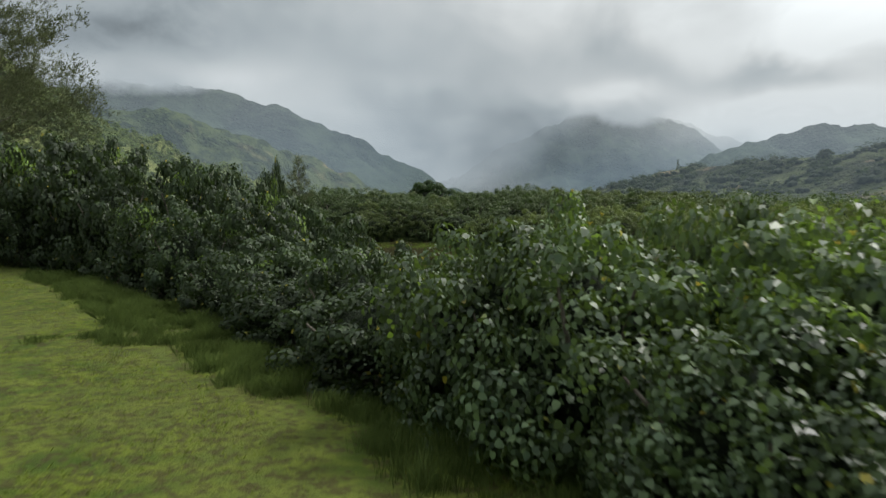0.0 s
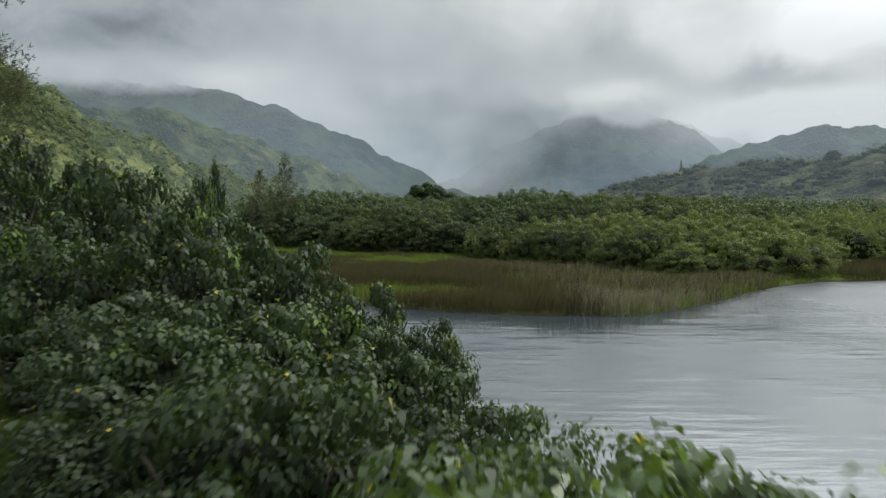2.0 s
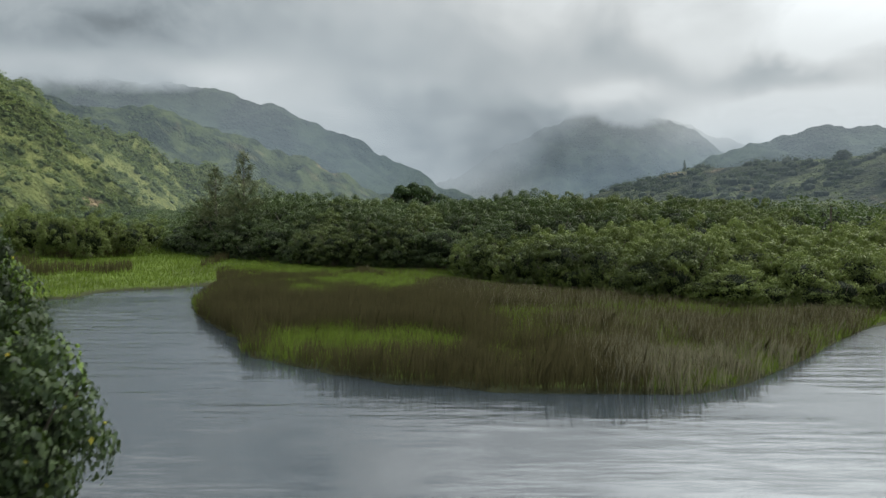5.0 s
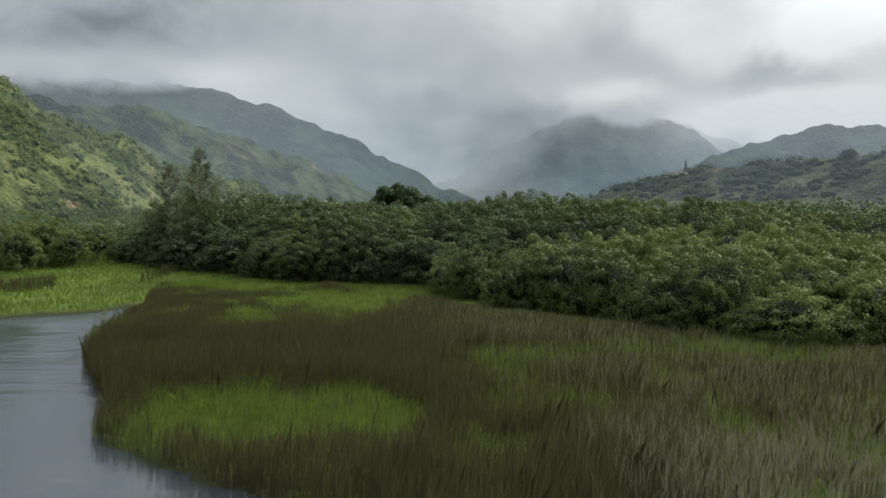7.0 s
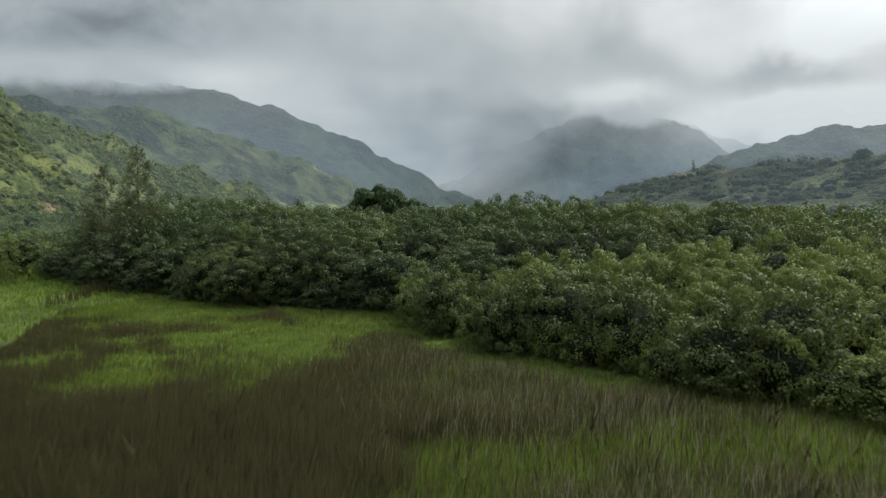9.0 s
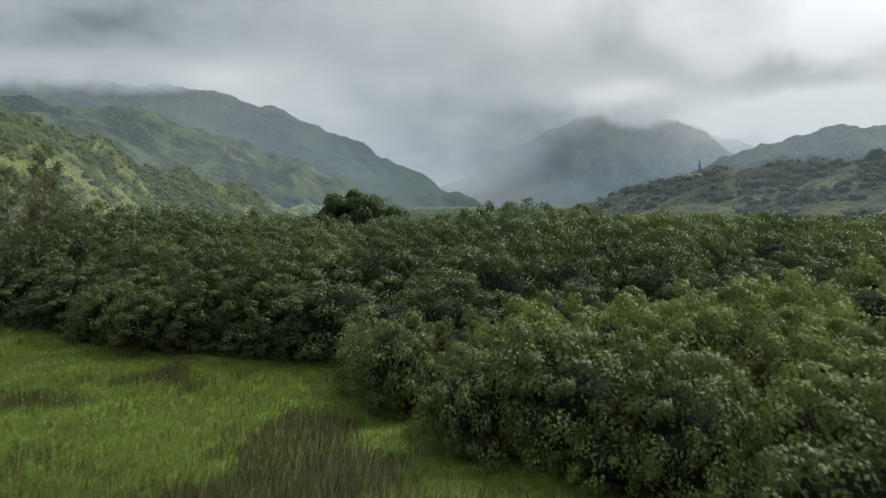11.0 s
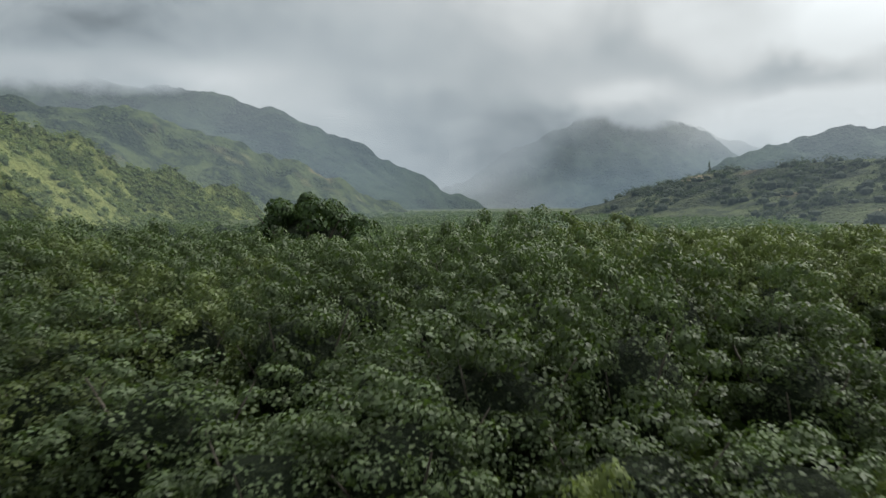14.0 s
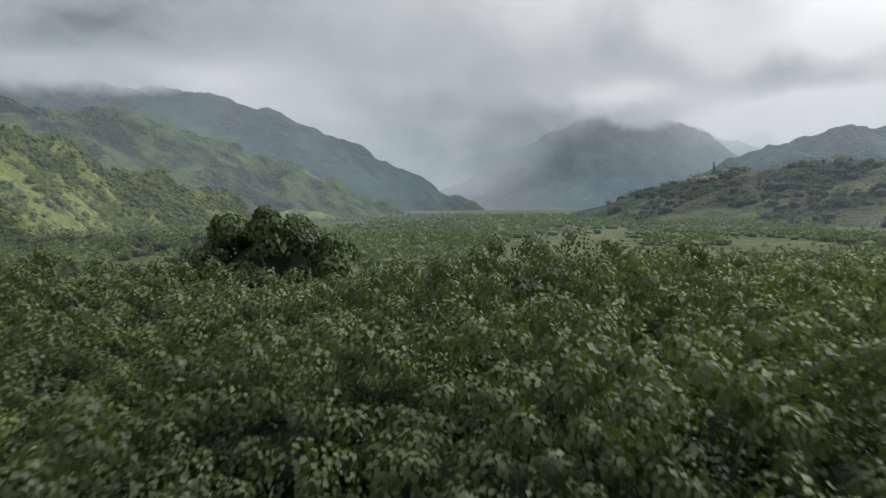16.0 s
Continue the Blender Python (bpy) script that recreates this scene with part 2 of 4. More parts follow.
def ground_material():
    """Mown grass on the bank, muddy grass in the marsh, rough pasture up the valley, by the height and the place."""
    m, n = material("ground_cover")
    pos = n.add("ShaderNodeNewGeometry").outputs["Position"]
    sep = n.add("ShaderNodeSeparateXYZ", {0: pos})
    big, mid, fine = n.noise(pos, 0.22, 4.0), n.noise(pos, 1.3, 5.0, 0.6), n.noise(pos, 14.0, 4.0, 0.7)
    lawn = n.mix(n.span(mid, 0.36, 0.64), (0.036, 0.064, 0.006), (0.094, 0.122, 0.012))
    lawn = n.mix(n.span(big, 0.42, 0.62, 0.0, 0.6), lawn, (0.094, 0.112, 0.022))
    lawn = n.mix(n.span(n.noise(pos, 4.5, 5.0, 0.65), 0.55, 0.40, 0.0, 0.8), lawn, (0.042, 0.036, 0.012))
    lawn = n.mix(n.span(fine, 0.46, 0.3, 0.0, 0.7), lawn, (0.028, 0.032, 0.010))
    marsh = n.mix(n.span(mid, 0.3, 0.7), (0.060, 0.090, 0.014), (0.120, 0.180, 0.028))
    marsh = n.mix(n.span(fine, 0.45, 0.3, 0.0, 0.6), marsh, (0.035, 0.034, 0.016))
    marsh = n.mix(n.span(sep.outputs[2], 0.30, 0.08, 0.0, 0.9), marsh, (0.030, 0.030, 0.018))
    marsh = n.mix(n.math("MULTIPLY", n.span(sep.outputs[2], 0.5, 0.9), n.span(sep.outputs[1], 85.0, 70.0)), marsh, (0.028, 0.027, 0.017))
    col = n.mix(n.span(sep.outputs[2], 2.45, 2.8), marsh, lawn)
    far = n.mix(n.span(n.noise(pos, 0.045, 5.0), 0.35, 0.65), (0.036, 0.050, 0.016), (0.068, 0.082, 0.028))
    col = n.mix(n.span(sep.outputs[1], 150.0, 190.0), col, far)
    nor = n.add("ShaderNodeBump", {"Height": n.math("MULTIPLY_ADD", mid, 0.5, fine), "Strength": 0.7, "Distance": 0.12}).outputs[0]
    s = n.add("ShaderNodeBsdfPrincipled", {"Base Color": col, "Roughness": 0.95, "Normal": nor, "Specular IOR Level": 0.15})
    finish(n, s.outputs[0])
    return m


def hill_material(name, grass, light, shrub, earth, s1, amount, bump=0.8, lump=0.0, bare=0.55, dry=()):
    """A hillside: grass in two shades, darker shrub patches, bare earth on the ribs."""
    m, n = material(name)
    pos = n.add("ShaderNodeNewGeometry").outputs["Position"]
    a, b, c = n.noise(pos, s1, 6.0, 0.6), n.noise(pos, s1 * 4.3, 6.0, 0.65), n.noise(pos, s1 * 22, 4.0, 0.7)
    col = n.mix(n.span(a, 0.36, 0.64), grass, light)
    col = n.mix(n.span(n.math("MULTIPLY_ADD", c, 0.35, b), 0.62, 0.78, 0.0, amount), col, shrub)
    col = n.mix(n.span(n.noise(pos, s1 * 2.1, 5.0), 0.60, 0.70, 0.0, bare), col, earth)
    for x, y, z, size in dry:
        away = n.vec("LENGTH", n.vec("MULTIPLY", n.vec("SUBTRACT", pos, (x, y, z)), (1, 0.6, 1.6)))
        col = n.mix(n.span(n.math("MULTIPLY_ADD", b, size * 1.2, away), size * 1.4, size * 0.9, 0.0, 0.9), col, earth)
    nor = n.add("ShaderNodeBump", {"Height": n.math("MULTIPLY_ADD", c, 0.4, b), "Strength": bump, "Distance": 0.12 / s1}).outputs[0]
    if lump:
        # low shrubs over the slope: a rounded lump each, its own tone, gaps darkened as shade
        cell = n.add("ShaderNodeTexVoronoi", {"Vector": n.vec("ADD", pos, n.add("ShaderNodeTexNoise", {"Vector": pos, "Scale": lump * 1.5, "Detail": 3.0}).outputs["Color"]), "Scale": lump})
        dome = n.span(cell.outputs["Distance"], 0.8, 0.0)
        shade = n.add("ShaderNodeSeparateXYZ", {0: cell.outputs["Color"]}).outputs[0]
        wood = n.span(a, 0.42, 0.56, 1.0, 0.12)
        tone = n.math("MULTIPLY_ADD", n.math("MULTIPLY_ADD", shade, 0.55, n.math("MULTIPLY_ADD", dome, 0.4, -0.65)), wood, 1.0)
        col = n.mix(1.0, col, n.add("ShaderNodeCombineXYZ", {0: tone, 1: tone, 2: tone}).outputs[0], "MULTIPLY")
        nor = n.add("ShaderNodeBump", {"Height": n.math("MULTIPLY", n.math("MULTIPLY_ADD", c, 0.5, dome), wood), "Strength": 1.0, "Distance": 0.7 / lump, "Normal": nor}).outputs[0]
    s = n.add("ShaderNodeBsdfPrincipled", {"Base Color": col, "Roughness": 0.95, "Normal": nor, "Specular IOR Level": 0.1})
    finish(n, s.outputs[0])
    return m


def water_material():
    m, n = material("lake_water")
    pos = n.add("ShaderNodeNewGeometry").outputs["Position"]
    long = n.noise(n.vec("MULTIPLY", pos, (0.11, 1.0, 1.0)), 1.4, 3.0, 0.5, 0.3)
    fine = n.noise(n.vec("MULTIPLY", pos, (0.22, 1.0, 1.0)), 5.5, 3.0, 0.55, 0.4)
    calm = n.span(n.noise(n.vec("MULTIPLY", pos, (0.6, 1.0, 1.0)), 0.09, 4.0, 0.6), 0.38, 0.62, 0.15, 1.2)
    # the open water beyond the spit lies in the breeze
    breeze = n.span(n.math("MULTIPLY_ADD", n.noise(pos, 0.06, 3.0), 14.0, n.add("ShaderNodeSeparateXYZ", {0: pos}).outputs[0]), 24.0, 40.0)
    h = n.math("MULTIPLY", n.math("MULTIPLY_ADD", fine, 0.34, long), n.math("MULTIPLY_ADD", breeze, 0.9, calm))
    nor = n.add("ShaderNodeBump", {"Height": h, "Strength": 0.34, "Distance": 0.16}).outputs[0]
    s = n.add("ShaderNodeBsdfPrincipled", {"Base Color": (0.032, 0.042, 0.050, 1), "Roughness": n.math("MULTIPLY_ADD", breeze, 0.22, 0.08), "IOR": 2.7, "Normal": nor, "Specular IOR Level": 0.5})
    finish(n, s.outputs[0])
    return m


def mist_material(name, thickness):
    """Mist and low cloud painted as a glow in the overcast's colour: thickness(n, position) gives how much it hides,
    and how blue the haze is.
    """
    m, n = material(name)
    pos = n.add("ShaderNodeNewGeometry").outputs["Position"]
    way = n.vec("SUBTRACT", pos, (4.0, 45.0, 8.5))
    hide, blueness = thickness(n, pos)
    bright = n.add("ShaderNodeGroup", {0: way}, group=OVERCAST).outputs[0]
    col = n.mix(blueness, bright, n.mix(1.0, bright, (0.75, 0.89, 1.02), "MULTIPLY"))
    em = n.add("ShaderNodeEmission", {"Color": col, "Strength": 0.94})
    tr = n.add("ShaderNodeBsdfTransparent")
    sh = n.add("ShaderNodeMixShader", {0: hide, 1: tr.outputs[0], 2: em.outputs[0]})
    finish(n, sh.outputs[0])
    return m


GROUND = ground_material()
WATER = water_material()

# ---- shapes ----


def mesh_of(name, verts, faces, mat, smooth=False, normals=None):
    """A mesh from arrays: verts (n, 3), faces (m, k), all faces with k corners; normals to shade by, if they are not the faces' own."""
    verts, faces = np.asarray(verts, np.float32), np.asarray(faces, np.int32)
    me = bpy.data.meshes.new(name)
    k = faces.shape[1]
    me.vertices.add(len(verts))
    me.vertices.foreach_set("co", verts.ravel())
    me.loops.add(faces.size)
    me.loops.foreach_set("vertex_index", faces.ravel())
    me.polygons.add(len(faces))
    me.polygons.foreach_set("loop_start", np.arange(0, faces.size, k, dtype=np.int32))
    me.polygons.foreach_set("loop_total", np.full(len(faces), k, np.int32))
    me.polygons.foreach_set("use_smooth", np.full(len(faces), smooth))
    me.materials.append(mat)
    me.update(calc_edges=True)
    if normals is not None:
        me.polygons.foreach_set("use_smooth", np.full(len(faces), True))
        me.normals_split_custom_set_from_vertices(normals / np.linalg.norm(normals, axis=1, keepdims=True))
    return me


def part(name, me, parent, label=""):
    ob = new(name, me)
    ob.parent = parent
    return tagged(ob, label) if label else ob


def rng(seed):
    return np.random.default_rng(seed)


def hash2(i, j, seed):
    v = np.sin(i * 127.1 + j * 311.7 + seed * 74.7) * 43758.5453
    return v - np.floor(v)


def vnoise(x, y, seed=0):
    i, j = np.floor(x), np.floor(y)
    u, v = x - i, y - j
    u, v = u * u * (3 - 2 * u), v * v * (3 - 2 * v)
    return (hash2(i, j, seed) * (1 - u) + hash2(i + 1, j, seed) * u) * (1 - v) + (hash2(i, j + 1, seed) * (1 - u) + hash2(i + 1, j + 1, seed) * u) * v


def fbm(x, y, octaves=4, seed=0):
    out, amp = 0.0, 0.5
    for k in range(octaves):
        out = out + amp * vnoise(x * 2 ** k, y * 2 ** k, seed + k)
        amp *= 0.5
    return out / (1 - 0.5 ** octaves)


def ease(v, a, b):
    u = np.clip((v - a) / (b - a), 0, 1)
    return u * u * (3 - 2 * u)


def inside(poly, x, y):
    hit = np.zeros(np.shape(x), bool)
    for (x0, y0), (x1, y1) in zip(poly, poly[1:] + poly[:1]):
        if y0 != y1:
            hit ^= ((y0 > y) != (y1 > y)) & (x < (x1 - x0) * (y - y0) / (y1 - y0) + x0)
    return hit


def edge_distance(poly, x, y, closed=True):
    best = np.full(np.shape(x), 1e9)
    ends = poly[1:] + poly[:1] if closed else poly[1:]
    for (x0, y0), (x1, y1) in zip(poly, ends):
        dx, dy = x1 - x0, y1 - y0
        s = np.clip(((x - x0) * dx + (y - y0) * dy) / (dx * dx + dy * dy), 0, 1)
        best = np.minimum(best, np.hypot(x - x0 - s * dx, y - y0 - s * dy))
    return best


def grid(xs, ys):
    nx, ny = len(xs), len(ys)
    i = np.arange(nx - 1)[None, :] + np.arange(ny - 1)[:, None] * nx
    faces = np.stack([i, i + 1, i + 1 + nx, i + nx], -1).reshape(-1, 4)
    X, Y = np.meshgrid(xs, ys)
    return X, Y, faces


# ---- plan ----
LAKE = [(60, -38), (30, -6), (10, 16.5), (3, 24), (-2, 32), (-6, 40), (-11, 48), (-17, 57), (-25, 67), (-33, 74), (-36, 77), (-32, 80), (-28.2, 82), (-28.4, 85.6), (-25.4, 87.2), (-21.4, 88.4), (-20.6, 92.5),
        (-19.6, 91), (-18, 80), (-15.4, 74), (-12, 68.5), (-9.6, 65), (-8.6, 61.6), (-6, 59.6), (-3, 57.6), (0, 55.9), (5, 54.6), (12.5, 54.3), (16, 56.4), (20, 60), (24.3, 64.5), (30, 70), (36, 73.7),
        (44, 75), (60, 77), (90, 72), (120, 50), (120, -38)]
REEDS = [(-19.6, 91), (-18, 80), (-15.4, 74), (-12, 68.5), (-9.6, 65), (-8.6, 61.6), (-6, 59.6), (-3, 57.6), (0, 55.9), (5, 54.6), (12.5, 54.3), (16, 56.4), (20, 60), (24.3, 64.5), (30, 70), (33, 73),
         (27, 76), (20, 79.5), (15.6, 82.7), (12.4, 86), (9.3, 89.6), (3.5, 97), (2.5, 103.5), (-5, 104.5), (-14, 108), (-20, 111), (-24, 104)]
LOW_THICKET = [(4, 97.5), (9.3, 90), (12.4, 86.2), (15.6, 82.6), (20, 78.8), (27, 75.2), (34, 73.6), (37.5, 75), (40, 82), (52, 90), (75, 98), (80, 106), (40, 103.5), (25, 101), (14, 98.5), (6, 98.5)]
HIGH_THICKET = [(-62, 168), (-50, 145), (-36, 124), (-30, 118), (-14, 109), (-5, 105), (3, 102.5), (6, 99), (14, 99.5), (25, 102), (40, 105), (80, 108), (110, 140), (100, 190), (40, 186), (0, 180), (-40, 186)]


def lawn_side(x, y):
    """Metres from the thicket's foot towards the lawn."""
    return 5.2 - (0.763 * x + 0.646 * y)


def ground_height(x, y):
    d = np.where(inside(LAKE, x, y), -1.0, 1.0) * edge_distance(LAKE, x, y)
    base = 0.22 + 0.9 * ease(y, 105, 170) + 0.9 * ease(y, 200, 500) + 0.25 * (fbm(x * 0.12, y * 0.12, 4, 3) - 0.5)
    base = base + 2.85 * ease(lawn_side(x, y), -12.5, -0.5) * ease(y, 120, 70)
    rough = 0.10 * (fbm(x * 0.5, y * 0.5, 3, 5) - 0.5) + 1.0 * ease(np.hypot(x, y), 600, 2500) * fbm(x * 0.004, y * 0.004, 3, 6)
    return np.where(d < 0, np.maximum(-1.4, 0.35 * d), np.minimum(base, 0.02 + 0.5 * d)) + rough * np.where(d < 0, 0.2, 1.0)


def build_ground():
    near = np.arange(-66, 67, 1.5)
    out = 67 * 1.13 ** np.arange(1, 37)
    xs = np.concatenate([-out[::-1], near, out])
    ahead = 186 * 1.13 ** np.arange(1, 29)
    back = -27 * 1.2 ** np.arange(1, 29)
    ys = np.concatenate([back[::-1], np.arange(-26, 187, 1.5), ahead])
    X, Y, faces = grid(xs, ys)
    Z = ground_height(X, Y)
    ob = new("ground", mesh_of("ground", np.stack([X, Y, Z], -1).reshape(-1, 3), faces, GROUND, True))
    tagged(ob, "grassy valley ground with lawn, marsh and rough pasture", "ground", kind="structure")


def build_water():
    X, Y, faces = grid(np.linspace(-60, 140, 41), np.linspace(-45, 100, 30))
    ob = new("water", mesh_of("water", np.stack([X, Y, X * 0], -1).reshape(-1, 3), faces, WATER, True))
    tagged(ob, "calm grey lake water with long fine ripples", "water", kind="structure")


build_ground()
build_water()

# ---- hills and mountains ----


def ridge(crest, steep, power, gully, scale, seed, sx=1.0, sy=1.0, fine=0.5):
    """The height of a range from the line of its crest: (x, y, z) points, the flanks' steepness, the depth of its gullies."""

    def height(x, y):
        x, y = np.asarray(x, float), np.asarray(y, float)
        wx = x + scale * 0.5 * (fbm(x / scale, y / scale, 3, seed) - 0.5)
        wy = y + scale * 0.5 * (fbm(x / scale + 9, y / scale, 3, seed + 4) - 0.5)
        best = np.full(x.shape, -1e9)
        for (x0, y0, z0), (x1, y1, z1) in zip(crest, crest[1:]):
            dx, dy = x1 - x0, y1 - y0
            s = np.clip(((wx - x0) * dx + (wy - y0) * dy) / (dx * dx + dy * dy), 0, 1)
            d = np.hypot((wx - x0 - s * dx) * sx, (wy - y0 - s * dy) * sy)
            zc = z0 + s * (z1 - z0)
            u = d * steep / np.maximum(zc, 1)
            best = np.maximum(best, zc * np.where(u < 1, (1 - np.minimum(u, 1)) ** power, -0.3 * (u - 1)))
        rib = 1 - 2 * np.abs(fbm(x / scale * 1.6, y / scale * 0.7, 4, seed + 8) - 0.5)
        small = fbm(x / scale * 7, y / scale * 7, 4, seed + 12) - 0.5
        return best + gully * np.clip(best / 20, 0.0, 1.0) * ((rib - 0.8) * 1.2 + small * fine)

    return height


def build_range(name, height, x0, x1, y0, y1, nx, ny, mat, label):
    X, Y, faces = grid(np.linspace(x0, x1, nx), np.linspace(y0, y1, ny))
    Z = np.maximum(height(X, Y), -4.0)
    keep = (Z.reshape(-1)[faces] > -3.9).any(1)
    ob = new(name, mesh_of(name, np.stack([X, Y, Z], -1).reshape(-1, 3), faces[keep], mat, True))
    return tagged(ob, label, "mountain" if "mountain" in name else "hill", kind="structure")


DIRT = (-136.0, 292.0, 7.2, 7.0)          # a small cut bank at the foot of the hill
# grass colours raised to paint the sun patch on the left hill
LIT = hill_material("hillside_painted_sunlit", (0.080, 0.108, 0.033), (0.178, 0.196, 0.066), (0.042, 0.064, 0.022), (0.34, 0.26, 0.15), 0.018, 0.85, 0.8, 0.42, 0.10, [DIRT])
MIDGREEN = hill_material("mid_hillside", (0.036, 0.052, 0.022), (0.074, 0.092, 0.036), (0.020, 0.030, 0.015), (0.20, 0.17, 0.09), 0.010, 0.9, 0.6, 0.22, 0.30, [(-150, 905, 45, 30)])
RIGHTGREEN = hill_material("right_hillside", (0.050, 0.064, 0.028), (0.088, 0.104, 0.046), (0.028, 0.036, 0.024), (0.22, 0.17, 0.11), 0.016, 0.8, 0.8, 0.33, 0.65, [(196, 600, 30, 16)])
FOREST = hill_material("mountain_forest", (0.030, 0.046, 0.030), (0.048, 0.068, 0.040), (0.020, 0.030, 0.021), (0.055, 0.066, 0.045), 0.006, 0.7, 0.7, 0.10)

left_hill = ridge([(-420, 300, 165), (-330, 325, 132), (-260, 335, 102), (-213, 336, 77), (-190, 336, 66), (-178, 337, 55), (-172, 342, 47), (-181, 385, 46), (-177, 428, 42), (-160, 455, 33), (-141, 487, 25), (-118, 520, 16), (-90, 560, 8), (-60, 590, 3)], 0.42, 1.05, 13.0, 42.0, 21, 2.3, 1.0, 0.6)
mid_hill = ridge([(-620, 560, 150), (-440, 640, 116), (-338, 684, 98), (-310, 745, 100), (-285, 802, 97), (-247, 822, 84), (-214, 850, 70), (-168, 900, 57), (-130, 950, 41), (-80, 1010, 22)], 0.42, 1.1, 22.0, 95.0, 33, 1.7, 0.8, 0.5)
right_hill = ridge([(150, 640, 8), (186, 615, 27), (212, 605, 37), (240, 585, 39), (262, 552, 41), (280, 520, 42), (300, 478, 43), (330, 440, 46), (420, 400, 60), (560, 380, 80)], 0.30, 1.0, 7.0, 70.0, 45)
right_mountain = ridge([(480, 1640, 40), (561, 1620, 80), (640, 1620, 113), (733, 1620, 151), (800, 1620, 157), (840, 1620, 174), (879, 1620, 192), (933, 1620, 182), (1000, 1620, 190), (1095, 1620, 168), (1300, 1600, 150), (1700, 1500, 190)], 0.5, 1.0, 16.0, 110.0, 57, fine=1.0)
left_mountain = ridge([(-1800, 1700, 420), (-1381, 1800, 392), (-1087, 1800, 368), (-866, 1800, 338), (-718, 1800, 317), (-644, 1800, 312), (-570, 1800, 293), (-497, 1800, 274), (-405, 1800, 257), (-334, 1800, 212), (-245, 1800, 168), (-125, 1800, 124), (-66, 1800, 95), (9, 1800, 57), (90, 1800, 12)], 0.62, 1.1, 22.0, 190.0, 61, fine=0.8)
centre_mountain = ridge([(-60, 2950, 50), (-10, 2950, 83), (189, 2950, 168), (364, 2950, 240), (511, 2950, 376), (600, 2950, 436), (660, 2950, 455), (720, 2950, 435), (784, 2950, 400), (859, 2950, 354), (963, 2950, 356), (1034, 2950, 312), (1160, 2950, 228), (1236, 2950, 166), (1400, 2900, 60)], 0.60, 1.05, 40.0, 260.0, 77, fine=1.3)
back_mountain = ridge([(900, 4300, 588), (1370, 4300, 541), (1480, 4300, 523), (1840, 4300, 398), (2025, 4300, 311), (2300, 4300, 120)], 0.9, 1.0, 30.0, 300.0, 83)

build_range("hill_left", left_hill, -430, -30, 120, 660, 190, 230, LIT, "steep green hillside coloured as sunlit, with shrubs and grassy ribs")
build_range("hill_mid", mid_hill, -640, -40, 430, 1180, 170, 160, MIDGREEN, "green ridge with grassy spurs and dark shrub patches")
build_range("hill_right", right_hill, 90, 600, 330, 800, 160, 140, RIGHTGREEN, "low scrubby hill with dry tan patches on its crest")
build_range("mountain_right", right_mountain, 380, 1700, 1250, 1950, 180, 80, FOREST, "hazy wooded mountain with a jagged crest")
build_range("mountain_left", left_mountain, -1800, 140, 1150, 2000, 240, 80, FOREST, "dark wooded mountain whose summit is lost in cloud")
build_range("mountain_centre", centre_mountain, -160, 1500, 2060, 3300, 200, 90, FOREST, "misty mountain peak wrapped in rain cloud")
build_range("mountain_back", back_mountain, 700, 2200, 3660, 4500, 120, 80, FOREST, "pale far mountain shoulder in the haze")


# upright see-through sheets whose glow paints haze over what stands behind
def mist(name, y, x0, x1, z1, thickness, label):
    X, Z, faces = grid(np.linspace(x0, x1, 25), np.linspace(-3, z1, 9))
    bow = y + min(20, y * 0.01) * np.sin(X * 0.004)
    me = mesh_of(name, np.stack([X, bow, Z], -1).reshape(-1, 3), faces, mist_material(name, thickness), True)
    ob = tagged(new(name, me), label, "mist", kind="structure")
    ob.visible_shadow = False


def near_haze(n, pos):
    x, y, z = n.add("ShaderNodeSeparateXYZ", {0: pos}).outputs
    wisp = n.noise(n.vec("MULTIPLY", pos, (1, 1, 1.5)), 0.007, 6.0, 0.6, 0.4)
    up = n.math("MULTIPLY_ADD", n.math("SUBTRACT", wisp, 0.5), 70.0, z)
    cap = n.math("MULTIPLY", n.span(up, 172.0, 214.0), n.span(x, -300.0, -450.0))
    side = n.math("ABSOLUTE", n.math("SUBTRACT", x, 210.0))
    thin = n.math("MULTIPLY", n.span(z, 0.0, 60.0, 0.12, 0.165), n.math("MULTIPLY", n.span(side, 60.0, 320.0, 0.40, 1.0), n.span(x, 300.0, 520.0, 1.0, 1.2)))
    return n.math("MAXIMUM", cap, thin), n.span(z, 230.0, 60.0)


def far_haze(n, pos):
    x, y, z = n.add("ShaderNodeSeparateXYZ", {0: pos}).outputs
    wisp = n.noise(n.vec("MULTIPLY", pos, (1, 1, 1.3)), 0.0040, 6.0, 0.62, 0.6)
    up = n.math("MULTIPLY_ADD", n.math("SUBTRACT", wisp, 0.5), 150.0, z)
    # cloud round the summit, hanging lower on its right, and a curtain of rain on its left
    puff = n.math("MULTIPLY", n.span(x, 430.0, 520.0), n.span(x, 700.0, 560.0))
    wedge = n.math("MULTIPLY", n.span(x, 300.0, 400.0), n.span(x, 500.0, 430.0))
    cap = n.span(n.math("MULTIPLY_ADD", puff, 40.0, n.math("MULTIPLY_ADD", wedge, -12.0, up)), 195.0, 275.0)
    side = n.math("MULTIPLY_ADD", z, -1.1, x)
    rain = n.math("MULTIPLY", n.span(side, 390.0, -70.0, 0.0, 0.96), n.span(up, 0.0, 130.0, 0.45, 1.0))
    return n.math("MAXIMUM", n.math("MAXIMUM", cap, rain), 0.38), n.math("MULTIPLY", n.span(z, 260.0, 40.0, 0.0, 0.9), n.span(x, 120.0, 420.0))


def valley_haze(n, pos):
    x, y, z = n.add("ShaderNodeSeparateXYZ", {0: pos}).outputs
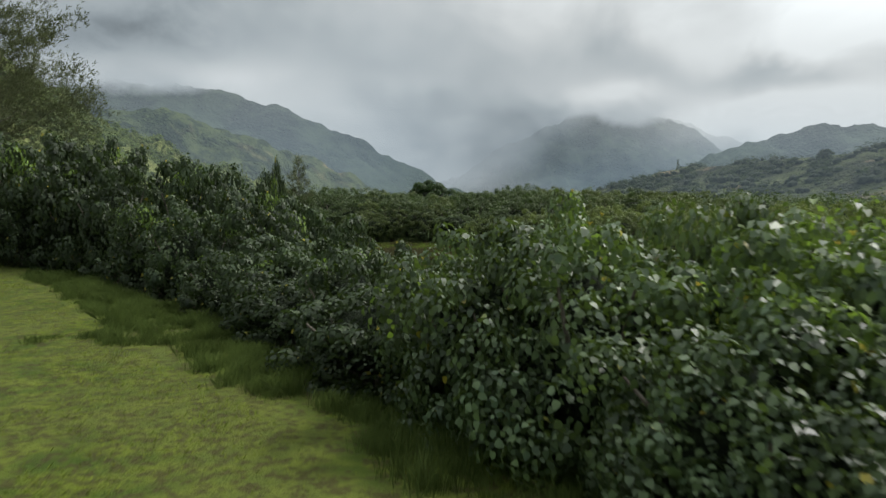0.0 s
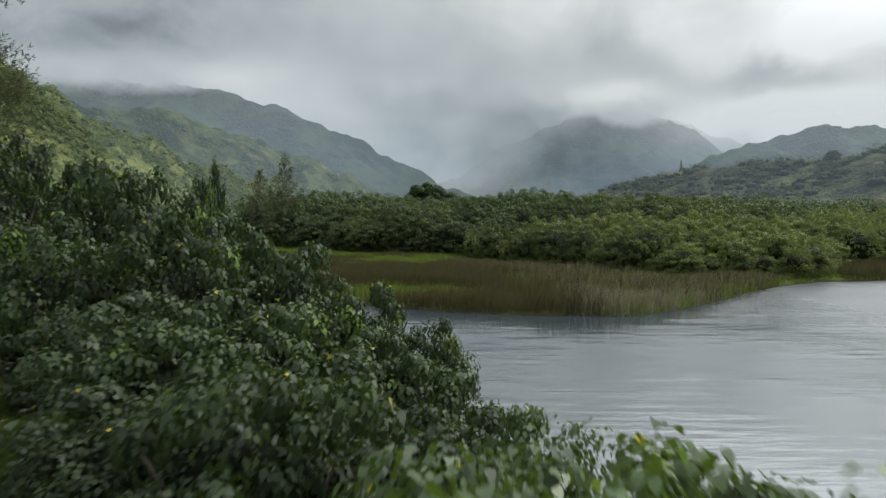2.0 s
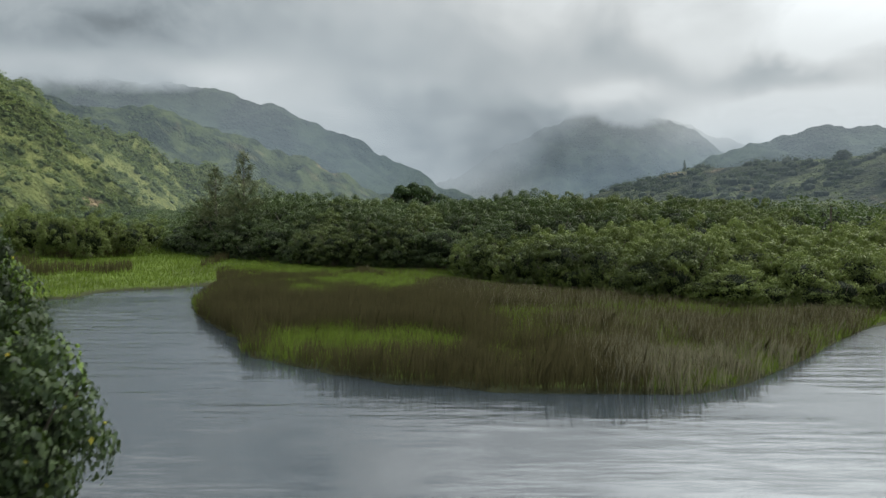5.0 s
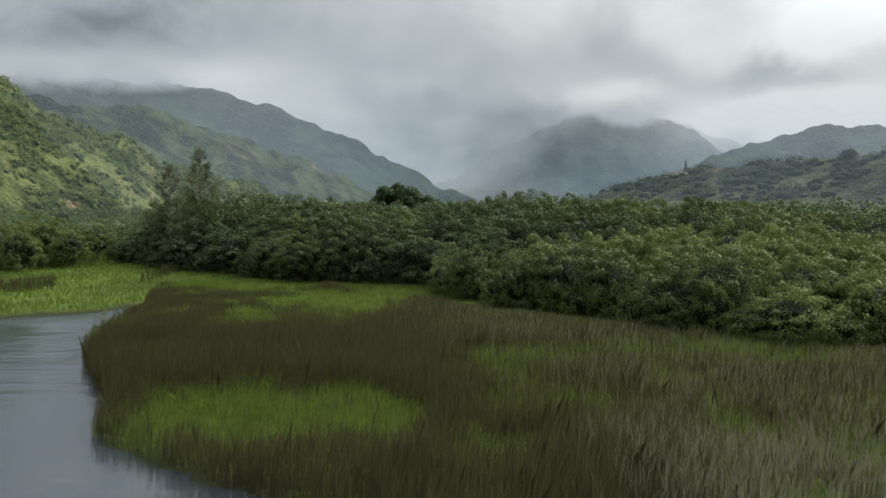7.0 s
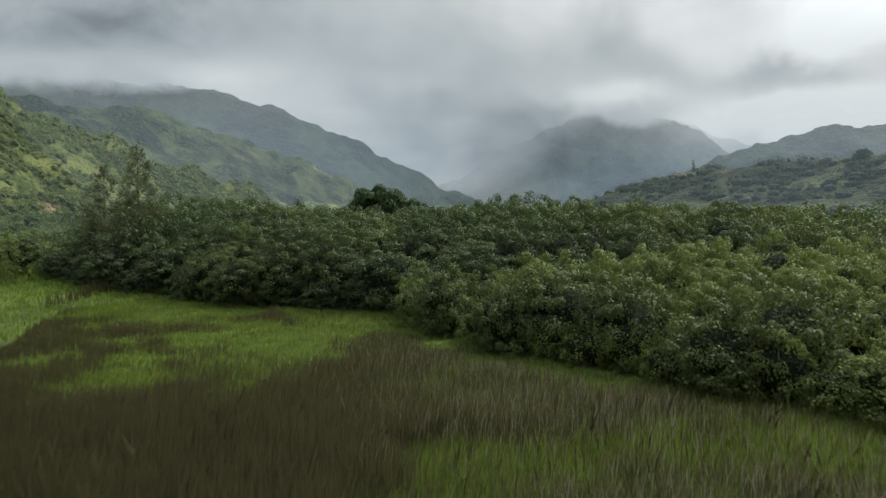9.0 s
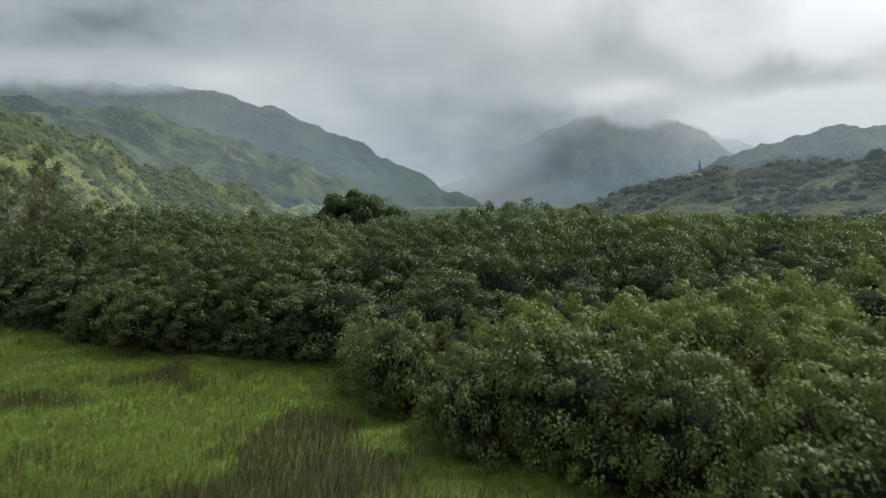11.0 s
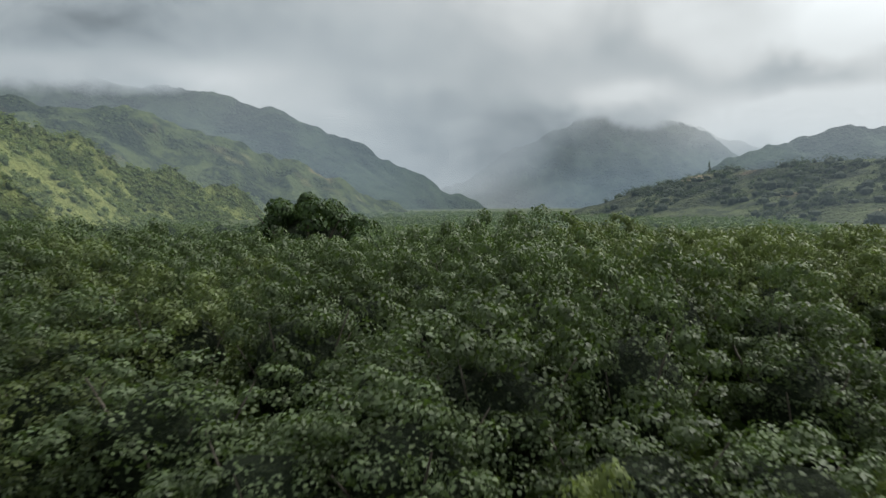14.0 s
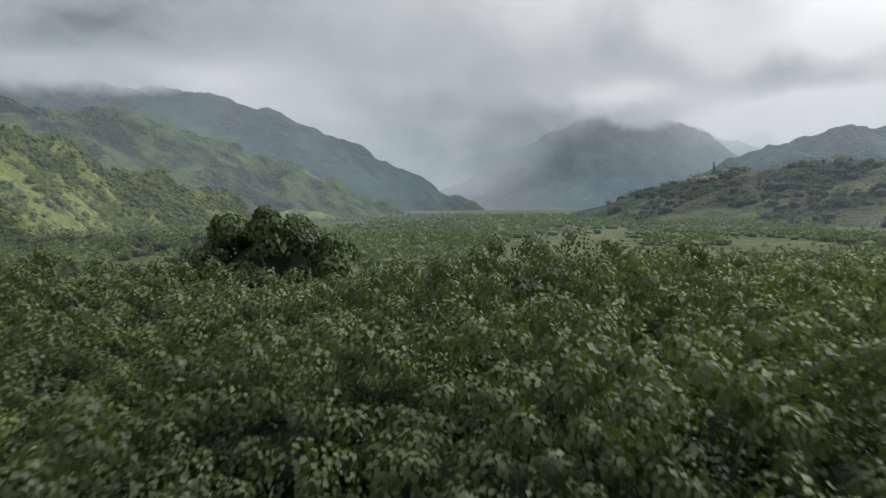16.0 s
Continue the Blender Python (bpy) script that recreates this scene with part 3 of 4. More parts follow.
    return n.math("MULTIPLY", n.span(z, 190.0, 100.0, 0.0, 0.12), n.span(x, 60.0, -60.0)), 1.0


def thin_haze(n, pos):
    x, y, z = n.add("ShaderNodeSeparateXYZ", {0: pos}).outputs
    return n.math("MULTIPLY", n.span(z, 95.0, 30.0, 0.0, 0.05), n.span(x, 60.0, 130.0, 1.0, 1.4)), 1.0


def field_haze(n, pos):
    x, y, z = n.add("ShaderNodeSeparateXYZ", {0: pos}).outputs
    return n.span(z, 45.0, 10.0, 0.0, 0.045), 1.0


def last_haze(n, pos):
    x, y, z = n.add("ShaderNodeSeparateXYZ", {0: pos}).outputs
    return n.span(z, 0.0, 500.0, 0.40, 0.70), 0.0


mist("mist_bank_field", 168, -190, 210, 60, field_haze, "very thin glowing haze sheet over the valley floor")
mist("mist_bank_hills", 318, -330, 380, 120, thin_haze, "thin glowing haze sheet before the hills")
mist("mist_bank_valley", 520, -700, 70, 200, valley_haze, "faint glowing haze sheet in the side valley behind the near hill")
mist("mist_bank_near", 1150, -1500, 1700, 700, near_haze, "glowing sheet of thin grey haze and low cloud before the mountains")
mist("mist_bank_far", 1985, -1800, 2400, 1100, far_haze, "glowing sheet of rain veil and cloud round the far peak")
mist("mist_bank_last", 3620, -1200, 3400, 1500, last_haze, "pale glowing haze sheet before the last mountain shoulder")

# ---- plants ----


def leaves(p, axis, count, length, r, sides=4, wide=0.45, spread=(0.5, 1.5), droop=0.15, stagger=0.25):
    """Rosettes of leaves at the points p round the given axes. Returns verts and faces."""
    m = len(p)
    axis = axis / np.linalg.norm(axis, axis=1, keepdims=True)
    ref = np.where(np.abs(axis[:, 2:3]) < 0.9, np.array([[0, 0, 1.0]]), np.array([[1.0, 0, 0]]))
    e1 = np.cross(axis, ref)
    e1 /= np.linalg.norm(e1, axis=1, keepdims=True)
    e2 = np.cross(axis, e1)
    rep = lambda v: np.repeat(v, count, 0)
    ax, e1, e2, base = rep(axis), rep(e1), rep(e2), rep(p)
    k = m * count
    phi = np.tile(np.arange(count) * (2 * math.pi / count), m) + r.uniform(0, 1.2, k) + rep(r.uniform(0, 6.3, m))
    th = r.uniform(*spread, k)
    c, s = np.cos(th)[:, None], np.sin(th)[:, None]
    d = ax * c + (e1 * np.cos(phi)[:, None] + e2 * np.sin(phi)[:, None]) * s
    nor = ax - d * (ax * d).sum(1, keepdims=True)
    nor = nor + r.normal(0, 0.35, (k, 3))
    nor -= d * (nor * d).sum(1, keepdims=True)
    nor /= np.linalg.norm(nor, axis=1, keepdims=True)
    w = np.cross(d, nor)
    L = (length * r.uniform(0.6, 1.25, k))[:, None]
    base = base + d * L * 0.35 + ax * r.uniform(-stagger, stagger, (k, 1))
    tip = base + d * L - nor * L * droop
    if sides == 4:
        v = np.stack([base, base + d * L * 0.42 + w * L * wide + nor * L * 0.10, tip, base + d * L * 0.42 - w * L * wide + nor * L * 0.10], 1)
        i = np.arange(k)[:, None] * 4
        f = np.concatenate([i + np.array([[0, 1, 2]]), i + np.array([[0, 2, 3]])])
    else:
        v = np.stack([base, base + d * L * 0.12 + w * L * wide * 0.85 + nor * L * 0.08, base + d * L * 0.55 + w * L * wide * 0.9 + nor * L * 0.07, tip,
                      base + d * L * 0.55 - w * L * wide * 0.9 + nor * L * 0.07, base + d * L * 0.12 - w * L * wide * 0.85 + nor * L * 0.08], 1)
        i = np.arange(k)[:, None] * 6
        f = np.concatenate([i + np.array([[0, 1, 2, 3]]), i + np.array([[0, 3, 4, 5]])])
    return v.reshape(-1, 3), f


def dome_points(r, count, radius, height, lump, low=-0.3, top_bias=0.0, phase=0.0):
    """Points and outward ways on a lumpy dome that stands on the ground."""
    uz = r.uniform(low, 1, count)
    if top_bias:
        uz = np.where(r.random(count) < top_bias, r.uniform(0.15, 1, count), uz)
    az = r.uniform(0, 2 * math.pi, count)
    ux, uy = np.sqrt(1 - uz ** 2) * np.cos(az), np.sqrt(1 - uz ** 2) * np.sin(az)
    k = 1 + lump * (np.sin(3 * az + phase + 2 * uz) * 0.5 + np.sin(5 * az - 4 * uz + phase * 2) * 0.4 + np.sin(7 * uz + 2 * az + phase * 3) * 0.5)
    k = k * r.uniform(0.84, 1.04, count)
    mid = height * 0.46
    p = np.stack([ux * radius * k, uy * radius * k, mid + uz * (height - mid) * np.minimum(k, 1.12)], 1)
    p[:, 2] = np.maximum(p[:, 2], 0.12)
    return p, np.stack([ux / radius, uy / radius, uz / (height - mid)], 1) * radius


def core_mesh(name, radius, height, mat):
    bm = bmesh.new()
    bmesh.ops.create_icosphere(bm, subdivisions=2, radius=1)
    for v in bm.verts:
        k = 0.56 + 0.14 * noise.noise(v.co * 1.8 + Vector((radius, height, 0)))
        v.co = Vector((v.co.x * radius * k, v.co.y * radius * k, height * 0.45 + v.co.z * height * 0.55 * k))
        v.co.z = max(v.co.z, 0.02)
    me = bpy.data.meshes.new(name)
    bm.to_mesh(me)
    bm.free()
    me.materials.append(mat)
    return me


def tube(bm, pts, r0, r1, n=5):
    """A tapered limb through the points."""
    rings = []
    for i, p in enumerate(pts):
        way = (pts[min(i + 1, len(pts) - 1)] - pts[max(i - 1, 0)]).normalized()
        q = way.to_track_quat("Z", "Y")
        rad = r0 + (r1 - r0) * i / (len(pts) - 1)
        rings.append([bm.verts.new(p + q @ Vector((math.cos(t) * rad, math.sin(t) * rad, 0))) for t in (2 * math.pi * k / n for k in range(n))])
    for a, b in zip(rings, rings[1:]):
        for k in range(n):
            bm.faces.new((a[k], a[(k + 1) % n], b[(k + 1) % n], b[k]))


def limbs_mesh(name, radius, height, count, thick, seed, mat):
    rd = random.Random(seed)
    bm = bmesh.new()
    for k in range(count):
        t = 2 * math.pi * k / count + rd.uniform(-0.4, 0.4)
        out = rd.uniform(0.55, 0.85) * radius
        end = Vector((math.cos(t) * out, math.sin(t) * out, height * rd.uniform(0.55, 0.85)))
        mid = Vector((end.x * 0.4, end.y * 0.4, end.z * rd.uniform(0.3, 0.45)))
        tube(bm, [Vector((rd.uniform(-0.15, 0.15), rd.uniform(-0.15, 0.15), -0.3)), mid * 0.5 + Vector((0, 0, 0.1)), mid, (mid + end) / 2 + Vector((0, 0, 0.1)), end], thick, thick * 0.25)
    me = bpy.data.meshes.new(name)
    bm.to_mesh(me)
    bm.free()
    me.materials.append(mat)
    return me


def flower_mesh():
    """A yellow cup of five petals."""
    bm = bmesh.new()
    for k in range(5):
        t = 2 * math.pi * k / 5
        c, s, c2, s2 = math.cos(t), math.sin(t), math.cos(t + 0.75), math.sin(t + 0.75)
        a = bm.verts.new((0, 0, 0))
        b = bm.verts.new((c * 0.03, s * 0.03, 0.04))
        d = bm.verts.new(((c + c2) * 0.03, (s + s2) * 0.03, 0.06))
        f = bm.verts.new((c2 * 0.03, s2 * 0.03, 0.04))
        bm.faces.new((a, b, d, f))
    me = bpy.data.meshes.new("flower")
    bm.to_mesh(me)
    bm.free()
    me.materials.append(PETAL)
    return me


FLOWER = flower_mesh()


def held_leaves(p, nor, way, length, r, sides=4, wide=0.42, fold=0.10):
    """Single leaves at the points p that face nor and point along way. Returns verts and faces."""
    k = len(p)
    nor = nor / np.linalg.norm(nor, axis=1, keepdims=True)
    d = way - nor * (way * nor).sum(1, keepdims=True)
    d /= np.linalg.norm(d, axis=1, keepdims=True)
    w = np.cross(d, nor)
    L = (length * r.uniform(0.65, 1.3, k))[:, None]
    base = p - d * L * 0.4
    tip = base + d * L - nor * L * 0.16
    if sides == 4:
        v = np.stack([base, base + d * L * 0.40 + w * L * wide + nor * L * fold, tip, base + d * L * 0.40 - w * L * wide + nor * L * fold], 1)
        i = np.arange(k)[:, None] * 4
        f = np.concatenate([i + np.array([[0, 1, 2]]), i + np.array([[0, 2, 3]])])
    else:
        v = np.stack([base, base + d * L * 0.10 + w * L * wide * 0.95 + nor * L * fold, base + d * L * 0.55 + w * L * wide * 0.9 + nor * L * fold, tip,
                      base + d * L * 0.55 - w * L * wide * 0.9 + nor * L * fold, base + d * L * 0.10 - w * L * wide * 0.95 + nor * L * fold], 1)
        i = np.arange(k)[:, None] * 6
        f = np.concatenate([i + np.array([[0, 1, 2, 3]]), i + np.array([[0, 3, 4, 5]])])
    return v.reshape(-1, 3), f


def shoot_leaves(base, axis, reach, per, r):
    """Places, faces, ways and plume normals of the leaves on leafy shoots: a rounded, shingled head each."""
    m = len(base)
    axis = axis / np.linalg.norm(axis, axis=1, keepdims=True)
    ref = np.where(np.abs(axis[:, 2:3]) < 0.9, np.array([[0, 0, 1.0]]), np.array([[1.0, 0, 0]]))
    e1 = np.cross(axis, ref)
    e1 /= np.linalg.norm(e1, axis=1, keepdims=True)
    e2 = np.cross(axis, e1)
    rep = lambda v: np.repeat(v, per, 0)
    k = m * per
    t = (np.tile((np.arange(per) + 0.5) / per, m) + r.uniform(-0.5, 0.5, k) / per)[:, None]
    phi = (np.tile(np.arange(per) * 2.4, m) + rep(r.uniform(0, 6.3, m)) + r.uniform(-0.4, 0.4, k))[:, None]
    ax, l = rep(axis), rep(reach)[:, None]
    out = rep(e1) * np.cos(phi) + rep(e2) * np.sin(phi)
    # from the plume's tip down its sides
    c = 1 - 1.30 * t
    soft = ax * c + out * np.sqrt(1 - c * c)
    p = rep(base) + soft * l * np.array([[0.62, 0.62, 0.62]]) * r.uniform(0.72, 1.12, (k, 1)) + ax * l * 0.25
    nor = soft + np.array([[0, 0, 0.25]]) + r.normal(0, 0.34, (k, 3))
    soft = soft + np.array([[0, 0, 0.02]])
    return p, nor, out * 0.7 - np.array([[0, 0, 0.55]]) + r.normal(0, 0.35, (k, 3)), soft / np.linalg.norm(soft, axis=1, keepdims=True)


def leaf_normals(nor, soft, even, sides):
    """Shading normals between each leaf's own and its plume's."""
    own = nor / np.linalg.norm(nor, axis=1, keepdims=True)
    return np.repeat(own * (1 - even) + soft * even, sides, 0)


def bush(seed, radius, height, lumps, shoots, per, length, mat, low=0.0, size=(0.40, 0.62), sides=4, flowers=0, young=0.0):
    """A hau bush: stems, a core darkened for shade, a dome of boughs, each one set with upright leafy shoots."""
    r = rng(seed)
    root = new("hau_bush")
    q, out = dome_points(r, lumps * 8, radius * 0.88, height * 0.92, 0.12, low, 0.25, seed * 1.7)
    picked = [0]
    near = np.full(len(q), 1e9)
    for k in range(lumps - 1):
        near = np.minimum(near, np.linalg.norm(q - q[picked[-1]], axis=1))
        picked.append(int(np.argmax(near * r.uniform(0.75, 1.0, len(q)))))
    q, out = q[picked] * r.uniform(0.70, 1.08, (lumps, 1)), out[picked]
    ax = out / np.linalg.norm(out, axis=1, keepdims=True) + np.array([[0, 0, 0.6]])
    ax /= np.linalg.norm(ax, axis=1, keepdims=True)
    # shoots spread over each bough's outer side
    u = r.normal(0, 1, (lumps, shoots, 3))
    u /= np.linalg.norm(u, axis=2, keepdims=True)
    side = (u * ax[:, None]).sum(2, keepdims=True)
    u = np.where(side < -0.1, u - 2 * side * ax[:, None], u)
    s = r.uniform(*size, (lumps, 1, 1))
    base = (q[:, None] + u * s * 0.62 * r.uniform(0.7, 1.15, (lumps, shoots, 1))).reshape(-1, 3)
    base[:, 2] = np.maximum(base[:, 2], 0.1)
    axes = (u * 0.6 + ax[:, None] * 0.4).reshape(-1, 3) + np.array([[0, 0, 0.75]]) + r.normal(0, 0.15, (lumps * shoots, 3))
    reach = (s[:, :, 0] * r.uniform(0.65, 1.25, (lumps, shoots))).reshape(-1)
    fresh = (r.random(len(base)) < young) & (base[:, 2] > height * 0.62)
    p, nor, way, soft = shoot_leaves(base[~fresh], axes[~fresh], reach[~fresh], per, r)
    deep, deep_out = dome_points(r, lumps * shoots * per // 6, radius * 0.76, height * 0.84, 0.12, low, 0.25, seed * 1.7)
    p, nor = np.concatenate([p, deep]), np.concatenate([nor, deep_out / radius + r.normal(0, 0.5, deep.shape) + np.array([[0, 0, 0.6]])])
    way = np.concatenate([way, r.normal(0, 0.6, deep.shape) - np.array([[0, 0, 0.4]])])
    soft = np.concatenate([soft, deep_out / np.linalg.norm(deep_out, axis=1, keepdims=True)])
    v, f = held_leaves(p, nor, way, length, r, sides)
    tall, wide = height / max(np.percentile(v[:, 2], 99.5), np.max((base[:, 2] + reach)[fresh], initial=0.0)), radius / np.percentile(np.hypot(v[:, 0], v[:, 1]), 96)
    grow = np.array([[wide, wide, tall]])
    part("crown", mesh_of("crown", v * grow, f, mat, normals=leaf_normals(nor, soft, 0.75, sides)), root)
    if fresh.any():
        p, nor, way, soft = shoot_leaves(base[fresh], axes[fresh], reach[fresh] * 1.2, per, r)
        v, f = held_leaves(p, nor, way, length * 0.95, r, sides)
        part("young_leaves", mesh_of("young_leaves", v * grow, f, LEAF_YOUNG, normals=leaf_normals(nor, soft, 0.75, sides)), root, "young yellow-green leaves")
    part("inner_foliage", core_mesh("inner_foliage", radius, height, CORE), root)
    part("trunk", limbs_mesh("trunk", radius, height, 6, 0.09, seed, BARK), root)
    tips = base + axes / np.linalg.norm(axes, axis=1, keepdims=True) * reach[:, None]
    for k in r.permutation(np.nonzero(base[:, 2] > height * 0.4)[0])[:flowers]:
        fl = part("flower", FLOWER, root, "yellow hibiscus flower")
        fl.matrix_local = Matrix.Translation(Vector(tips[k] * grow[0])) @ Vector(axes[k]).to_track_quat("Z", "Y").to_matrix().to_4x4()
    return root


placed = {}


def stand(kinds, k, x, y, top, width, turn, label, group):
    """Puts a bush of one of the kinds at x, y with its crown's top at that height: the first use of a kind is the kind itself."""
    ob, radius, height = kinds[k]
    z = float(ground_height(np.array([x]), np.array([y]))[0])
    m = pose(x, y, z, 0, 0, turn) @ Matrix.Diagonal((width / radius, width / radius, max(top - z, 1.0) / height, 1))
    if ob not in placed:
        placed[ob] = True
        ob.matrix_basis = m
        made = ob
    else:
        keep = ob.matrix_basis.copy()
        ob.matrix_basis = Matrix()
        made = copy_thing(ob, m)
        ob.matrix_basis = keep
    tagged(made, label, "bush", group)
    return made


# the thicket on the bank, between the lawn and the lake
near_kinds = [(bush(100 + i, 2.2, 3.6, 48, 5, 42, 0.118, LEAF_NEAR, -0.6, (0.46, 0.74), 6, 5, 0.05), 2.2, 3.6) for i in range(3)]
bank_kinds = [(bush(120 + i, 2.2, 3.8, 40, 3, 52, 0.155, LEAF_BANK, -0.6, (0.52, 0.86), 4, 1, 0.03), 2.2, 3.8) for i in range(3)]
young_kinds = [(bush(110 + i, 2.2, 3.6, 48, 5, 42, 0.118, LEAF_NEAR, -0.6, (0.46, 0.74), 6, 5, 0.28), 2.2, 3.6) for i in range(2)]
BANK = "hau bush with broad glossy leaves coloured as shaded, on the bank"
# (x, y, top, width) of the bushes that were made out one by one
for k, (x, y, top, w) in enumerate([(2.4, 10.6, 6.55, 2.3), (1.0, 11.6, 6.4, 2.0), (5.2, 8.0, 6.7, 2.5), (8.0, 5.0, 6.3, 2.6), (3.6, 7.2, 5.6, 2.0), (6.6, 3.2, 5.6, 2.1), (0.4, 13.8, 6.2, 1.9),
                                    (5.6, 10.2, 6.95, 2.3), (9.0, 8.0, 6.7, 2.6), (12.0, 3.0, 6.4, 2.8), (2.4, 15.0, 5.3, 2.0), (0.9, 18.2, 4.75, 1.5),
                                    (2.4, 11.6, 7.05, 1.5), (1.2, 13.4, 6.0, 1.6), (4.6, 11.6, 6.8, 1.8), (7.4, 10.2, 6.8, 2.2), (9.6, 9.4, 6.7, 2.3), (11.5, 8.0, 6.6, 2.6)]):
    if x > 5:
        stand(young_kinds, k % 2, x, y, top, w, 77 * k, "hau bush with young yellow-green leaves and yellow flowers", "thicket on the bank")
    else:
        stand(near_kinds, k % 3, x, y, top, w, 77 * k, "hau bush with broad glossy leaves and a few yellow flowers", "thicket on the bank")
for k, (x, y, top, w) in enumerate([(-1.6, 15.2, 5.1, 2.1), (-2.3, 18.2, 5.6, 2.0), (-4.6, 20.0, 4.7, 2.0), (-5.8, 23.4, 5.6, 2.2), (-0.4, 17.4, 4.7, 1.8), (-2.6, 22.4, 4.6, 2.2), (0.3, 21.8, 3.9, 1.9), (-8.4, 26.4, 5.0, 2.2),
                                    (-4.6, 26.6, 5.2, 2.4), (-1.2, 26.4, 4.3, 2.1), (-0.2, 29.6, 3.9, 1.6), (-2.6, 30.6, 4.9, 2.0), (-4.8, 32.0, 6.1, 2.3), (-11.2, 30.4, 6.5, 2.5), (-8.2, 31.0, 6.7, 2.5), (-7.2, 34.4, 7.0, 2.5),
                                    (-10.2, 35.4, 7.7, 2.7), (-14.6, 34.2, 7.0, 2.4), (-18.0, 37.2, 8.8, 2.6), (-13.6, 38.0, 9.0, 2.8), (-17.0, 41.2, 9.8, 3.0), (-21.4, 40.0, 10.2, 3.0), (-22.5, 44.4, 10.8, 3.2), (-25.6, 42.0, 10.8, 3.2), (-29.6, 42.6, 11.4, 3.4), (-25.0, 40.4, 7.6, 2.4),
                                    (-27.0, 48.0, 10.0, 3.4), (-31.5, 47.0, 10.5, 3.6), (-31.0, 53.0, 11.0, 3.8), (-18.5, 47.0, 7.4, 2.9), (-23.0, 52.0, 8.2, 3.2), (-11.0, 40.0, 6.6, 2.3), (-8.0, 41.5, 5.2, 2.2), (-12.5, 46.5, 6.0, 2.4), (-15.0, 51.5, 6.2, 2.4),
                                    (-19.5, 56.5, 7.0, 2.7), (-24.0, 61.5, 7.4, 2.9), (-29.0, 66.0, 7.8, 3.2), (-34.0, 70.0, 8.0, 3.2), (-40.0, 76.0, 8.0, 3.4), (-28.5, 57.0, 9.4, 3.3), (-9.4, 37.3, 8.9, 0.9), (-15.6, 43.8, 6.8, 2.6), (-20.6, 47.8, 7.6, 2.8), (-26.0, 54.0, 8.8, 3.0), (-20.5, 52.6, 6.9, 2.6),
                                    (-26.4, 60.0, 8.0, 2.9), (-33.0, 60.5, 9.2, 3.4), (-33.5, 65.5, 8.4, 3.2), (-38.5, 70.0, 8.2, 3.3)]):
    stand(bank_kinds, k % 3, x, y, top, w, 61 * k, BANK, "thicket on the bank")

# the low light-green thicket and the high dark one behind the reeds
low_edge = [(bush(200 + i, 3.0, 5.4, 46, 3, 46, 0.165, LEAF_LIGHT, -0.7, (0.54, 0.86)), 3.0, 5.4) for i in range(3)]
low_edge_mid = [(bush(300 + i, 3.0, 5.4, 46, 3, 46, 0.165, LEAF_MID, -0.7, (0.54, 0.86)), 3.0, 5.4) for i in range(2)]
low_near = [(bush(270 + i, 3.0, 5.4, 46, 2, 74, 0.155, LEAF_LIGHT, -0.1, (0.56, 0.88)), 3.0, 5.4) for i in range(4)]
low_kinds = [(bush(210 + i, 3.0, 5.4, 34, 3, 34, 0.215, LEAF_LIGHT, 0.0, (0.66, 1.0)), 3.0, 5.4) for i in range(3)]
high_edge = [(bush(220 + i, 3.2, 8.0, 48, 3, 46, 0.17, LEAF, -0.75, (0.58, 0.94)), 3.2, 8.0) for i in range(3)]
high_edge_mid = [(bush(290 + i, 3.2, 8.0, 48, 3, 46, 0.165, LEAF_MID, -0.75, (0.58, 0.94)), 3.2, 8.0) for i in range(2)]
high_near = [(bush(260 + i, 3.2, 8.0, 46, 2, 76, 0.155, LEAF, 0.0, (0.60, 0.96)), 3.2, 8.0) for i in range(4)]
high_mid = [(bush(280 + i, 3.2, 8.0, 46, 2, 76, 0.155, LEAF_MID, 0.0, (0.60, 0.96)), 3.2, 8.0) for i in range(3)]
high_kinds_mid = [(bush(310 + i, 3.2, 8.0, 34, 3, 34, 0.215, LEAF_MID, 0.1, (0.66, 1.05)), 3.2, 8.0) for i in range(2)]
high_kinds = [(bush(230 + i, 3.2, 8.0, 34, 3, 34, 0.215, LEAF, 0.1, (0.66, 1.05)), 3.2, 8.0) for i in range(3)]
low_skirt = [(bush(240 + i, 2.2, 3.0, 24, 4, 22, 0.15, LEAF_LIGHT, -0.9, (0.46, 0.74)), 2.2, 3.0) for i in range(2)]
high_skirt = [(bush(250 + i, 2.2, 3.0, 24, 4, 22, 0.15, LEAF, -0.9, (0.46, 0.74)), 2.2, 3.0) for i in range(2)]


for k, (x, y, top, w) in enumerate([(-45, 116.5, 5.9, 2.8), (-50.5, 119, 6.8, 3.2), (-41.5, 121, 5.4, 2.8), (-56, 122, 7.2, 3.4), (-47, 125, 6.6, 3.2), (-52, 129, 7.0, 3.4), (-43, 130, 5.8, 3.0), (-61, 127, 7.4, 3.4)]):
    stand(low_edge, k % 3, x, y, top, w, 47 * k, "rounded light green hau bush on the far shore", "bushes on the far shore")


def skirt(line, kinds, step, label, group, seed):
    """Low bushes along a thicket's foot, down to the grass."""
    r = rng(seed)
    k, left = 0, 0.0
    for (x0, y0), (x1, y1) in zip(line, line[1:]):
        length = math.hypot(x1 - x0, y1 - y0)
        s = left
        while s < length:
            x, y = x0 + (x1 - x0) * s / length + r.uniform(-0.5, 0.5), y0 + (y1 - y0) * s / length + r.uniform(-0.3, 0.7)
            stand(kinds, k % 2, x, y, 0.3 + r.uniform(2.0, 3.3), r.uniform(1.7, 2.4), r.uniform(0, 360), label, group)
            k += 1
            s += step * r.uniform(0.85, 1.15)
        left = s - length


